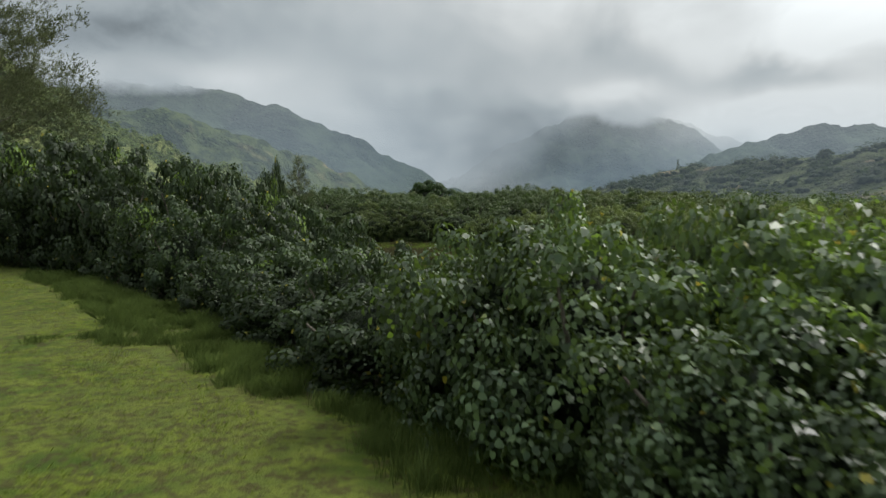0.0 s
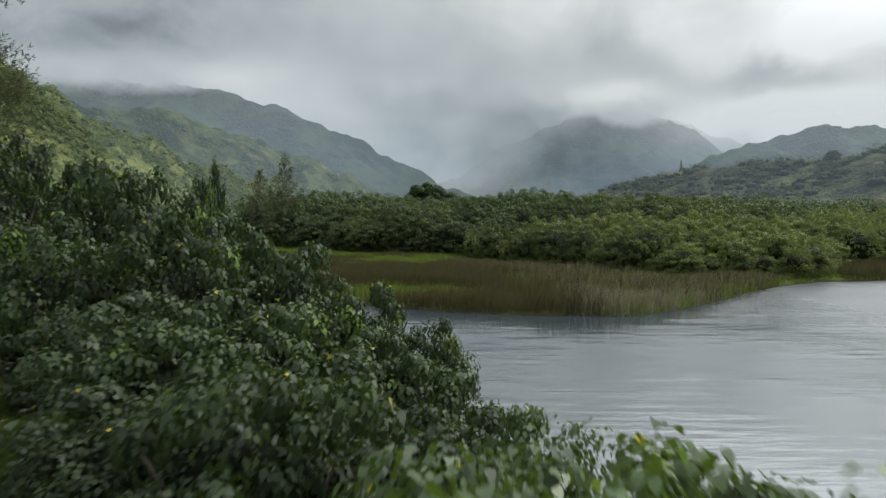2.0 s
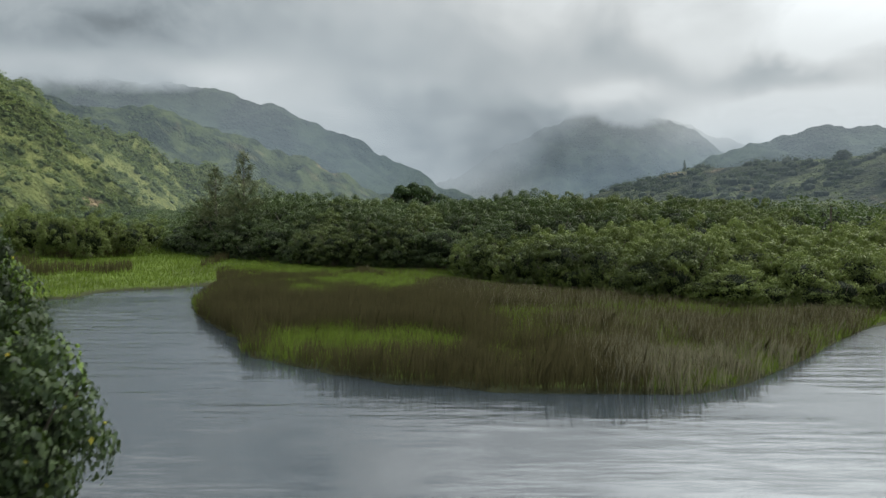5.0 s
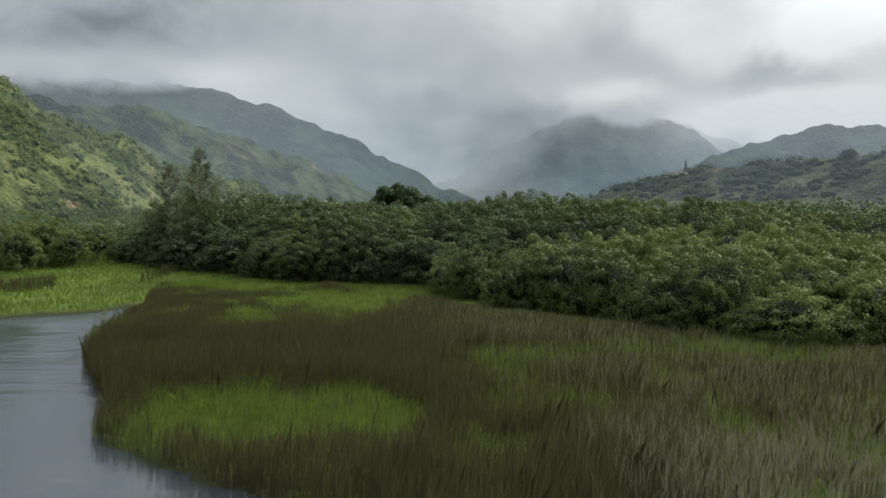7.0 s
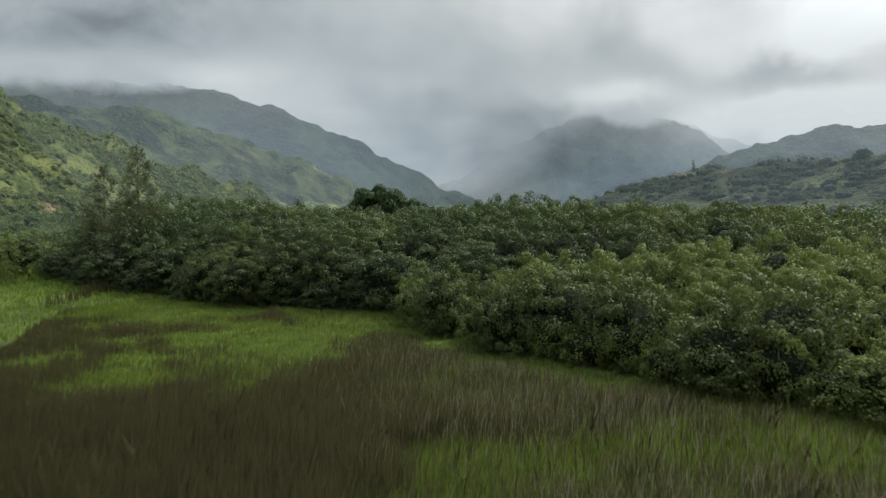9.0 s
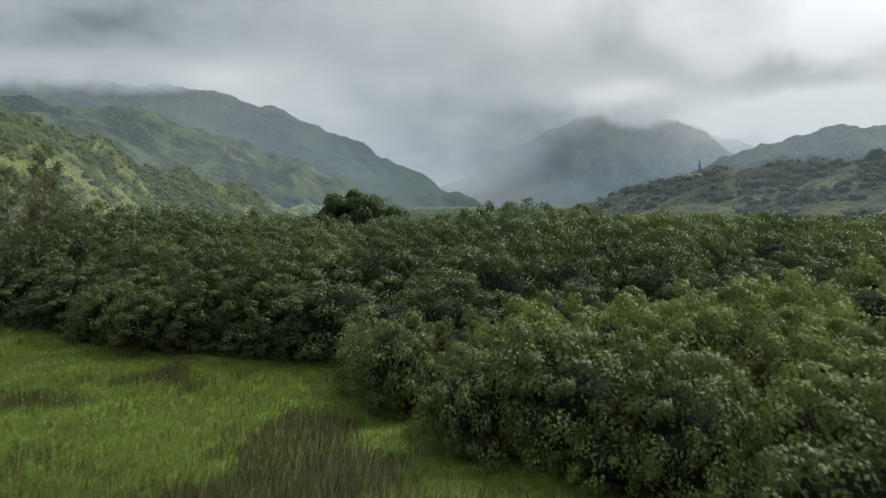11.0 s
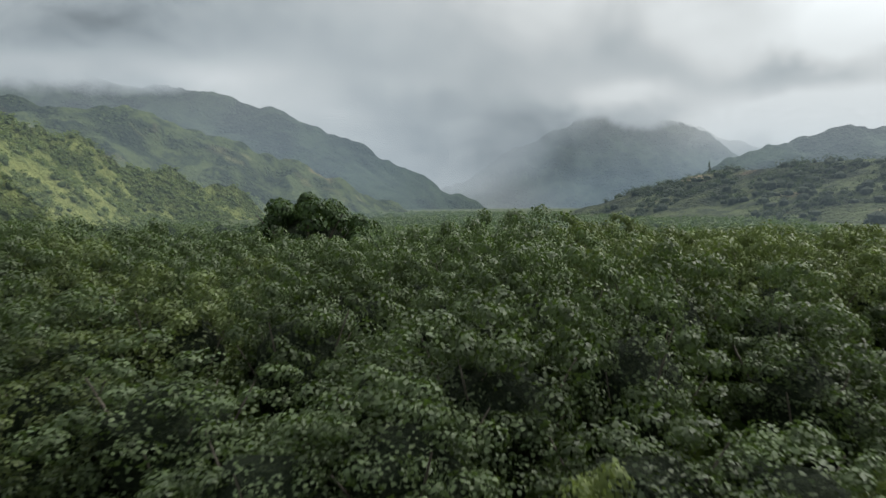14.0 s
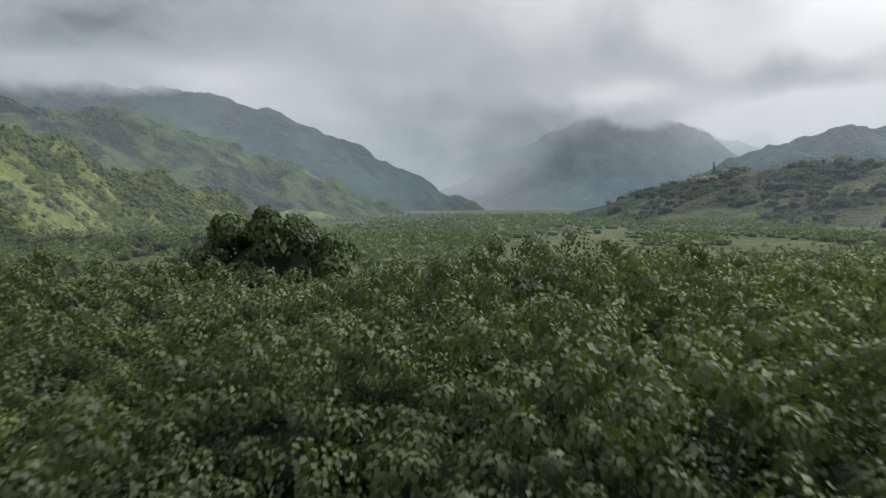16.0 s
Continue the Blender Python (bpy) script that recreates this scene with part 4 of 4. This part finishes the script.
skirt([(4.5, 98.5), (9.9, 90.6), (13.0, 87.0), (16.2, 83.2), (20.4, 79.6), (27.2, 76.0), (34.0, 74.4)], low_skirt, 2.5, "low light green hau bush at the thicket's foot", "low thicket", 81)
skirt([(-50, 146.5), (-36, 125.5), (-30, 119.5), (-14, 110.2), (-5, 106.2), (2.0, 105.0)], high_skirt, 2.5, "low dark green hau bush at the thicket's foot", "high thicket", 82)


def thicket_spots(poly, step, seed):
    r = rng(seed)
    xs = np.arange(-70, 120, step)
    ys = np.arange(70, 200, step * 0.87)
    X, Y = np.meshgrid(xs, ys)
    X = X + (np.arange(len(ys)) % 2)[:, None] * step / 2
    X, Y = (X + r.uniform(-0.28, 0.28, X.shape) * step).ravel(), (Y + r.uniform(-0.28, 0.28, Y.shape) * step).ravel()
    keep = inside(poly, X, Y)
    X, Y = X[keep], Y[keep]
    return X, Y, edge_distance(poly, X, Y)


def high_top(x, y, d):
    """How high the high thicket grows at a place d metres inside its edge."""
    swell = 1.3 * (float(fbm(np.array(x * 0.13), np.array(y * 0.13), 2, 72)) - 0.5)
    rise = min((0.46 if x < 4 else 0.32) * d, 3.1 + 1.2 * float(ease(x, -4, -16)) + 0.4 * float(ease(x, 6, 12)))
    knoll = 1.5 * math.exp(-((x - 16) / 7) ** 2 - ((y - 131) / 7) ** 2)
    return 4.9 + rise + swell + knoll - 2.2 * float(ease(y, 134, 150)) * (1 - 0.6 * float(ease(x, 10, 24)))


r = rng(5)
far_spots, far_low = [], []
turns = {id(k): 0 for k in (low_edge, low_edge_mid, low_near, low_kinds, high_edge, high_edge_mid, high_near, high_mid, high_kinds, high_kinds_mid)}
X, Y, D = thicket_spots(LOW_THICKET, 4.3, 1)
for x, y, d in zip(X, Y, D):
    top = 4.7 + min(0.10 * max(y - 78 - max(0, 20 - x) * 0.9, 0), 1.5) + 1.6 * (float(fbm(np.array(x * 0.15), np.array(y * 0.15), 2, 71)) - 0.5) + r.uniform(-0.35, 0.35)
    if d < 2.0:
        top -= 1.0
    if x > 48:
        far_low.append((x, y, top, 2.8))
        continue
    # near front of the low thicket: a darker leaf colour paints in less light
    kind = (low_edge if x > 24 else low_edge_mid) if d < 3.0 and y < 97 else low_near if x < 30 else low_kinds
    stand(kind, turns[id(kind)] % len(kind), x, y, top, r.uniform(2.6, 3.3) * (0.8 if d < 1.6 else 1), r.uniform(0, 360), "light green hau bush in the low thicket behind the reeds", "low thicket")
    turns[id(kind)] += 1
X, Y, D = thicket_spots(HIGH_THICKET, 4.7, 2)
for x, y, d in zip(X, Y, D):
    top = high_top(x, y, d) + r.uniform(-0.35, 0.35)
    if y > 141 or x < -34 or x > 48:
        continue
    kind = high_edge if d < 3.2 and y < 112 else high_near if y < 124 and -16 < x < 36 else high_kinds
    words = "dark green hau bush in the high dense thicket"
    # lighter leaf colours at both ends of the thicket, painting in where sun falls
    if kind is high_kinds and x > 18:
        kind, words = high_kinds_mid, "mid green hau bush in the high thicket"
    if kind is high_edge and x < -1:
        kind, words = high_edge_mid, "mid green hau bush at the edge of the thicket"
    if kind is high_near and r.random() < 0.55 * float(ease(x, 7, -2)) + 0.6 * float(ease(x, 13, 22)) * float(ease(y, 110, 114)):
        kind, words = high_mid, "mid green hau bush among the dark thicket"
    stand(kind, turns[id(kind)] % len(kind), x, y, top, r.uniform(3.1, 3.8) * (0.85 if d < 1.6 else 1), r.uniform(0, 360), words, "high thicket")
    turns[id(kind)] += 1


X, Y, D = thicket_spots(HIGH_THICKET, 5.4, 3)
for x, y, d in zip(X, Y, D):
    if (y > 140 or x < -33 or x > 47) and not (y > 158 and x < 6 and x > -44):
        far_spots.append((x, y, 4.6 + min(0.35 * d, 3.4) - 2.4 * float(ease(y, 128, 150)) * (1 - 0.4 * float(ease(x, 10, 24))) + r.uniform(-0.7, 0.9), r.uniform(3.0, 4.0)))


# a dark belt of the same bushes beyond the meadow
while len(far_spots) < 900 and r.random() < 0.995:
    x, y = r.uniform(-105, -22), r.uniform(231, 275)
    far_spots.append((x, y, 4.8 + r.uniform(-0.8, 2.0), r.uniform(2.6, 4.0)))


def scatter_domes(name, spots, clusters, per, length, mat, core, label, category, seed, lift=None, sink=0.0, low=-0.1):
    """Many small bushes as one stretch of shrubs: leaf clumps over filler hearts, which CORE darkens for shade."""
    r = rng(seed)
    vs, fs, cv, cf, at, cat = [], [], [], [], 0, 0
    bm = bmesh.new()
    bmesh.ops.create_icosphere(bm, subdivisions=1, radius=1)
    ico = np.array([v.co[:] for v in bm.verts])
    icf = np.array([[v.index for v in f.verts] for f in bm.faces])
    bm.free()
    for x, y, top, width in spots:
        z = lift(x, y) if lift else float(ground_height(np.array([x]), np.array([y]))[0])
        h = max(top - z, 0.8)
        p, way = dome_points(r, clusters, width, h, 0.15, low, 0.4, r.uniform(0, 9))
        v, f = leaves(p, way + np.array([[0, 0, 0.9]]), per, length, r, 4, 0.45, stagger=length * 0.3)
        z -= sink * h
        vs.append(v + np.array([[x, y, z]]))
        fs.append(f + at)
        at += len(v)
        c = ico * np.array([[width * 0.62, width * 0.62, h * 0.38]]) * r.uniform(0.75, 1.05, (len(ico), 1)) + np.array([[x, y, z + h * 0.42]])
        cv.append(c)
        cf.append(icf + cat)
        cat += len(ico)
    root = new(name)
    part("crown", mesh_of("crown", np.concatenate(vs), np.concatenate(fs), mat), root)
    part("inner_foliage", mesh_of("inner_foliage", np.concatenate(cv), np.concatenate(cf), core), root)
    return tagged(root, label, category, kind="stuff")


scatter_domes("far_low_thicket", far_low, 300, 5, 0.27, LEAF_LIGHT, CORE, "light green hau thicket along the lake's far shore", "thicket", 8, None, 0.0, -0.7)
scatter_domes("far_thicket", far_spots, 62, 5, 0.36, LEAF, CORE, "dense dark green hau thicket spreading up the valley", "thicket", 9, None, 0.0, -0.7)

# shrubs of the valley floor and of the hillsides


def meadow(x, y):
    """The open grass strips up the valley, where no shrub grows."""
    return (math.hypot((x + 46) / 17, (y - 214) / 12) < 1) or edge_distance([(58, 385), (90, 315), (101, 250)], np.array(x), np.array(y), False) < 13


spots = []
while len(spots) < 2500:
    y = 150 + 700 * r.random() ** 2.4
    x = r.uniform(-0.34, 0.42) * y + 10
    if fbm(np.array(x * 0.02), np.array(y * 0.02), 3, 17) > 0.42 and not meadow(x, y) and not (inside(HIGH_THICKET, np.array(x), np.array(y)) and y < 175):
        z = float(ground_height(np.array([x]), np.array([y]))[0])
        spots.append((x, y, z + 1.2 + 3.0 * r.random() ** 2, r.uniform(1.6, 4.2)))
scatter_domes("valley_shrubs", spots, 8, 4, 0.9, VALLEY_LEAF, HEART, "pale green shrubs scattered over the valley floor", "shrubs", 10, None, 0.2)
spots = []
while len(spots) < 560:
    x, y = r.uniform(-150, -38), r.uniform(122, 270)
    if x < -30 - 0.2 * (y - 120) and not inside(HIGH_THICKET, np.array(x), np.array(y)) and fbm(np.array(x * 0.04), np.array(y * 0.04), 3, 18) > 0.43:
        z = float(ground_height(np.array([x]), np.array([y]))[0])
        spots.append((x, y, z + r.uniform(1.6, 5.0), r.uniform(1.6, 3.4)))
scatter_domes("shore_shrubs", spots, 34, 4, 0.4, VALLEY_LEAF, HEART, "green shrubs between the lake shore and the hill", "shrubs", 12, None, 0.15, -0.75)


def hill_shrubs(name, height, x0, x1, y0, y1, count, size, mat, label, seed, cut, clumps, core):
    r = rng(seed)
    out = []
    while len(out) < count:
        x, y = r.uniform(x0, x1), r.uniform(y0, y1)
        z = float(height(np.array([x]), np.array([y]))[0])
        if z > 2 and fbm(np.array(x * 0.03), np.array(y * 0.03), 3, seed) > cut:
            s = size[0] + (size[1] - size[0]) * r.random() ** 1.8
            out.append((x, y, z + s * r.uniform(1.0, 1.7), s))
    scatter_domes(name, out, clumps, 4, 0.7, mat, core, label, "shrubs", seed, lambda x, y: float(height(np.array([x]), np.array([y]))[0]), 0.3)


hill_shrubs("hill_shrubs_lit", left_hill, -270, -60, 170, 540, 6200, (0.8, 3.0), HILL_LEAF, "green shrubs coloured bright as sunlit, on the left hillside", 31, 0.33, 6, HEART)
hill_shrubs("hill_shrubs_dry", right_hill, 120, 420, 350, 680, 1500, (1.4, 7.0), SCRUB, "dark scrub on the low dry hill", 32, 0.45, 16, SCRUB_HEART)


# ---- trees ----
def ironwood(seed, height, radius, density):
    """A feathery ironwood: a straight trunk, rising limbs, hanging needle sprays."""
    r, rd = rng(seed), random.Random(seed)
    root = new("ironwood_tree")
    bm = bmesh.new()
    tube(bm, [Vector((0, 0, -0.3)), Vector((0.08, 0, height * 0.35)), Vector((-0.05, 0.05, height * 0.7)), Vector((0, 0, height))], height * 0.011 + 0.02, 0.015, 7)
    pts, ways = [], []
    limbs = int(height * 6)
    for k in range(limbs):
        h = height * (0.1 + 0.88 * (k + rd.random()) / limbs)
        t = rd.uniform(0, 6.28)
        reach = radius * (1 - h / height) ** (0.5 if radius > 8 else 1.0) * rd.uniform(0.35, 1.25) + 0.12
        a = Vector((0, 0, h))
        b = Vector((math.cos(t) * reach, math.sin(t) * reach, h + reach * rd.uniform(0.3, 0.9)))
        m = (a + b) / 2 + Vector((0, 0, -0.1 * reach))
        tube(bm, [a, m, b], 0.03, 0.008, 4)
        n = int(density * (0.4 + reach))
        s = np.sqrt(r.uniform(0.1, 1, n))[:, None]
        pts.append(np.array(a) * (1 - s) + np.array(b) * s + r.normal(0, 0.10 + 0.05 * reach, (n, 3)))
        ways.append(np.array(b - a)[None] / reach + r.normal(0, 0.35, (n, 3)) + np.array([[0, 0, 0.6]]))
    me = bpy.data.meshes.new("trunk")
    bm.to_mesh(me)
    bm.free()
    me.materials.append(BARK)
    part("trunk", me, root, "thin grey-brown trunk and limbs")
    v, f = leaves(np.concatenate(pts), np.concatenate(ways), 4, 0.42, r, 4, 0.03, (0.1, 0.7), 0.2)
    part("crown", mesh_of("crown", v, f, NEEDLE), root, "wispy grey-green needle sprays")
    return root


for seed, x, y, top, radius, dens in ((1, -26.1, 122.8, 15.0, 4.2, 8), (2, -30.8, 125.0, 12.8, 4.4, 7), (4, -42.0, 61.0, 27.0, 10.5, 15), (5, 221, 640, 46, 2.4, 14)):
    z = float(ground_height(np.array([x]), np.array([y]))[0])
    if x > 100:
        z = float(right_hill(np.array([x]), np.array([y]))[0]) - 0.5
    ob = ironwood(seed, top - z, radius, dens)
    ob.matrix_basis = pose(x, y, z, 0, 0, 40 * seed)
    tagged(ob, "feathery grey-green ironwood tree rising out of the thicket", "tree", "ironwood trees")


def big_tree(seed, height, radius, mat):
    """A broad dark tree: a short trunk, spreading limbs, a crown of many rounded leaf clumps."""
    r = rng(seed)
    root = new("broad_tree")
    bm = bmesh.new()
    rd = random.Random(seed)
    tube(bm, [Vector((0, 0, -0.3)), Vector((0.1, 0, 1.4)), Vector((0, 0.1, height * 0.4))], 0.45, 0.3, 8)
    for k in range(9):
        t = 0.7 * k
        end = Vector((math.cos(t) * radius * 0.7, math.sin(t) * radius * 0.7, height * rd.uniform(0.55, 0.85)))
        tube(bm, [Vector((0, 0, height * 0.3)), end * 0.5 + Vector((0, 0, height * 0.12)), end], 0.2, 0.05, 6)
    me = bpy.data.meshes.new("trunk")
    bm.to_mesh(me)
    bm.free()
    me.materials.append(BARK)
    part("trunk", me, root)
    c, _ = dome_points(r, 74, radius * 0.80, height * 0.92, 0.16, -0.35, 0.3, 2.0)
    per = 170
    size = np.repeat(r.uniform(0.8, 1.7, len(c)), per)[:, None]
    u = r.normal(0, 1, (len(c) * per, 3))
    u /= np.linalg.norm(u, axis=1, keepdims=True)
    u[:, 2] = np.abs(u[:, 2]) * 1.25 - 0.3
    p = np.repeat(c, per, 0) + u * size * np.array([[1, 1, 0.8]]) * r.uniform(0.86, 1.08, (len(u), 1)) - np.array([[0, 0, 0.5]]) * size
    nor = u + np.array([[0, 0, 0.25]]) + r.normal(0, 0.3, u.shape)
    v, f = held_leaves(p, nor, u * np.array([[1, 1, 0]]) - np.array([[0, 0, 0.8]]) + r.normal(0, 0.3, u.shape), 0.34, r, 4, 0.42)
    part("crown", mesh_of("crown", v, f, mat, normals=leaf_normals(nor, u / np.linalg.norm(u, axis=1, keepdims=True), 0.6, 4)), root)
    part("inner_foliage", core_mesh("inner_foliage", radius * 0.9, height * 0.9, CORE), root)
    return root


tree = big_tree(12, 13.5, 7.0, SCRUB)
tree.matrix_basis = pose(276, 492, float(right_hill(np.array([276.0]), np.array([492.0]))[0]) - 4.0)
tagged(tree, "broad dark tree on the crest of the scrubby hill", "tree")
tree = big_tree(11, 11.3, 6.7, LEAF_DARK)
tree.matrix_basis = pose(-2.9, 148.0, 1.1)
tagged(tree, "broad dark green tree with a dense rounded crown", "tree")


def palm(seed, height):
    """A young palm: a thin stem and a head of arching fronds."""
    rd = random.Random(seed)
    root = new("palm_tree")
    bm = bmesh.new()
    tube(bm, [Vector((0, 0, -0.2)), Vector((0.1, 0, height * 0.5)), Vector((0, 0, height))], 0.14, 0.09, 7)
    me = bpy.data.meshes.new("trunk")
    bm.to_mesh(me)
    bm.free()
    me.materials.append(BARK)
    part("trunk", me, root)
    for k in range(14):
        t, rise = k * 2.4, rd.uniform(0.2, 1.2)
        vs, fs = [], []
        for i in range(16):
            s = i / 15
            c = np.array([s * 1.8, 0, rise * s * 1.4 - 1.3 * s * s])
            w = 0.42 * math.sin(math.pi * min(1, s * 0.85 + 0.12))
            for side in (-1, 1):
                j = len(vs)
                vs += [c, c + np.array([0.08, 0, 0]), c + np.array([0.2, side * w, -0.18])]
                fs.append((j, j + 1, j + 2))
        me = mesh_of("frond", vs, fs, VALLEY_LEAF)
        ob = part("frond", me, root)
        ob.matrix_local = pose(0, 0, height, 0, 0, math.degrees(t))
    return root


ob = palm(3, 7.4)
ob.matrix_basis = pose(41.6, 95.3, 0.4)
tagged(ob, "small pale palm tree poking out of the thicket", "tree")

# ---- reeds and grass ----


def blades(r, x, y, z, height, width, lean):
    """Upright blades, each a thin tapering strip with a bend."""
    k = len(x)
    t = r.uniform(-0.85, 0.85, k)
    dx, dy = np.cos(t) * width / 2, np.sin(t) * width / 2
    h = height * r.uniform(0.65, 1.15, k)
    lx, ly = r.normal(0.06, lean, k) * h, r.normal(0.0, lean, k) * h
    base = np.stack([x, y, z], 1)
    off = np.stack([dx, dy, 0 * dx], 1)
    mid = base + np.stack([lx * 0.35, ly * 0.35, h * 0.6], 1)
    tip = base + np.stack([lx, ly, h], 1)
    v = np.stack([base - off, base + off, mid + off * 0.8, tip, mid - off * 0.8], 1).reshape(-1, 3)
    soft = np.repeat(np.stack([dy, -dx, 0 * dx], 1) / width * 0.7 + r.normal(0, 0.2, (k, 3)) + np.array([[0, 0, 1.0]]), 5, 0)
    return v, np.arange(k)[:, None] * 5 + np.array([[0, 1, 2, 3, 4]]), soft


def green_share(x, y):
    """How green the marsh is: patches of grass among the brown reeds."""
    n = fbm(x * 0.11 + 3, y * 0.11, 4, 41)
    g = ease(n, 0.56, 0.66) * 0.8
    for cx, cy, rx, ry in ((-4.0, 62.5, 5.5, 4.2), (0.5, 61.5, 4.0, 2.6), (-4.0, 92.0, 8.5, 8.0), (-14.0, 104.0, 9.0, 6.0), (8.5, 71.5, 3.4, 2.2), (22.5, 74.0, 3.5, 2.0), (-8.0, 82.0, 4.0, 3.0), (3.0, 100.5, 4.0, 4.0)):
        d = np.hypot((x - cx) / rx, (y - cy) / ry) + (n - 0.5) * 2.6 + (fbm(x * 0.45, y * 0.45, 3, 43) - 0.5) * 1.5
        g = np.maximum(g, ease(d, 1.25, 0.45) * 0.96)
    # olive mixture towards the thicket, and a green fringe along its foot
    side = ease(x + 0.35 * (y - 60), 6, 16)
    g = np.maximum(g, side * (0.22 + 0.5 * ease(fbm(x * 0.35, y * 0.5, 3, 49), 0.42, 0.62)))
    g = np.maximum(g, 0.85 * ease(edge_distance(LOW_THICKET, x, y) + 2.5 * (fbm(x * 0.3, y * 0.3, 3, 50) - 0.5), 4.2, 2.2))
    g = np.maximum(g, ease(y, 78, 88) * ease(n + 0.25 * (fbm(x * 0.4, y * 0.4, 3, 48) - 0.5), 0.47, 0.58) * 0.92)
    # a brown stand of reeds before the thicket's corner
    d = np.hypot((x - 3.6) / 4.2, (y - 87.6) / 6.2) + (n - 0.5) * 1.2 + (fbm(x * 0.5, y * 0.5, 3, 51) - 0.5) * 2.0
    return g * (1 - 0.8 * ease(d, 1.15, 0.6))


def marsh(seed):
    r = rng(seed)
    n = 400000
    x, y = r.uniform(-25, 34, n), r.uniform(53, 112, n)
    d = edge_distance(REEDS, x, y)
    keep = inside(REEDS, x, y) & (r.random(n) < np.where(y < 76, 0.95, 0.75))
    x, y, d = x[keep], y[keep], d[keep]
    z = ground_height(x, y) - 0.05
    share = green_share(x, y)
    green = r.random(len(x)) < share
    olive = 0.27 * ease(x + 0.35 * (y - 60), 6, 18)
    pale = ~green & (r.random(len(x)) < olive + 0.6 * ease(np.hypot((x - 14.4) / 7.4, (y - 56.2) / 5.8) + (fbm(x * 0.3, y * 0.3, 3, 47) - 0.5) * 0.8, 1.1, 0.4))
    b = ~green & ~pale
    height = 1.45 * (0.75 + 0.5 * fbm(x * 0.2, y * 0.2, 3, 44)) * np.where(d < 1.0, 0.9, 1.0) * (1 - 0.5 * ease(y, 78, 90)) * (1 - 0.35 * share) * (1 - 0.25 * ease(edge_distance(LOW_THICKET, x, y), 4.5, 2.5))
    v, f, soft = blades(r, x[b], y[b], z[b], height[b], 0.022, 0.16)
    ob = new("reed_bed", mesh_of("reed_bed", v, f, REED))
    tagged(ob, "dense bed of brown-green reeds standing in the lake", "reeds", kind="stuff")
    v, f, soft = blades(r, x[pale], y[pale], z[pale], height[pale], 0.026, 0.2)
    tagged(new("pale_reeds", mesh_of("pale_reeds", v, f, STRAW)), "pale dry reeds at the edge of the reed bed", "reeds", kind="stuff")
    v, f, soft = blades(r, x[green], y[green], z[green], height[green] * 0.60, 0.022, 0.42)
    ob = new("marsh_grass", mesh_of("marsh_grass", v, f, GRASS))
    tagged(ob, "bright green marsh grass among the reeds", "grass", kind="stuff")


marsh(51)


def grass_strip(name, seed, count, x0, x1, y0, y1, keep, height, width, mat, label, lean=0.3):
    r = rng(seed)
    x, y = r.uniform(x0, x1, count), r.uniform(y0, y1, count)
    ok = keep(x, y, r)
    x, y = x[ok], y[ok]
    v, f, soft = blades(r, x, y, ground_height(x, y) - 0.03, np.full(len(x), height), width, lean)
    tagged(new(name, mesh_of(name, v, f, mat, normals=soft if mat is LAWN_BLADE else None)), label, "grass", kind="stuff")


def grass_clumps(seed):
    """Soft clumps of long grass along the foot of the bank's thicket, and a few out in the lawn."""
    r = rng(seed)
    cx, cy = r.uniform(-32, 4, 6500), r.uniform(3, 44, 6500)
    d = lawn_side(cx, cy)
    edge = (d > -3.6) & (d < -0.6 + 2.6 * (fbm(cx * 0.35, cy * 0.35, 3, 62) - 0.5)) & (cx > -21)
    out = np.hypot((cx + 9.6 + 0.3 * np.sin(cy * 3)) / 2.5, (cy - 18.6) / 0.6) < 1
    ok = edge | out
    cx, cy, tall = cx[ok], cy[ok], np.where(out, 0.30, 0.36)[ok] * (0.35 + 1.1 * r.random(ok.sum()) ** 1.5)
    per = 120
    x, y = np.repeat(cx, per) + r.normal(0, 0.16, per * len(cx)), np.repeat(cy, per) + r.normal(0, 0.16, per * len(cx))
    v, f, soft = blades(r, x, y, ground_height(x, y) - 0.03, np.repeat(tall, per), 0.013, 0.40)
    tagged(new("bank_grass", mesh_of("bank_grass", v, f, TUFT)), "long green grass tufts along the foot of the thicket", "grass", kind="stuff")


grass_clumps(61)
grass_strip("lawn_grass", 64, 90000, -34, 0, 6, 40, lambda x, y, r: (lawn_side(x, y) > 0.0) & (r.random(len(x)) < 0.05 + 0.95 * ease(fbm(x * 0.6, y * 0.6, 4, 65), 0.46, 0.56)), 0.09, 0.018, LAWN_BLADE, "uneven lawn grass with longer tufts", 0.6)
grass_strip("shore_grass", 66, 20000, -60, -18, 78, 135, lambda x, y, r: ~inside(LAKE, x, y) & ~inside(HIGH_THICKET, x, y), 0.45, 0.06, GRASS, "bright green grass on the lake's far shore", 0.3)
grass_strip("spit_grass", 67, 9000, 22, 46, 64, 80, lambda x, y, r: ~inside(LAKE, x, y) & ~inside(LOW_THICKET, x, y) & ~inside(REEDS, x, y), 0.4, 0.05, GRASS, "bright green grass on the low spit", 0.3)
grass_strip("far_reeds", 68, 24000, 39, 95, 73, 88, lambda x, y, r: ~inside(LAKE, x, y) & ~inside(LOW_THICKET, x, y) & (edge_distance(LAKE, x, y) < 9), 1.3, 0.06, REED, "brown reeds along the far shore", 0.12)
grass_strip("reed_clump", 69, 16000, -62, -26, 96, 140, lambda x, y, r: (fbm(x * 0.16, y * 0.10, 2, 70) > 0.62) & ~inside(LAKE, x, y) & ~inside(HIGH_THICKET, x, y), 1.3, 0.06, REED, "dark brown reed clumps on the grassy shore", 0.12)
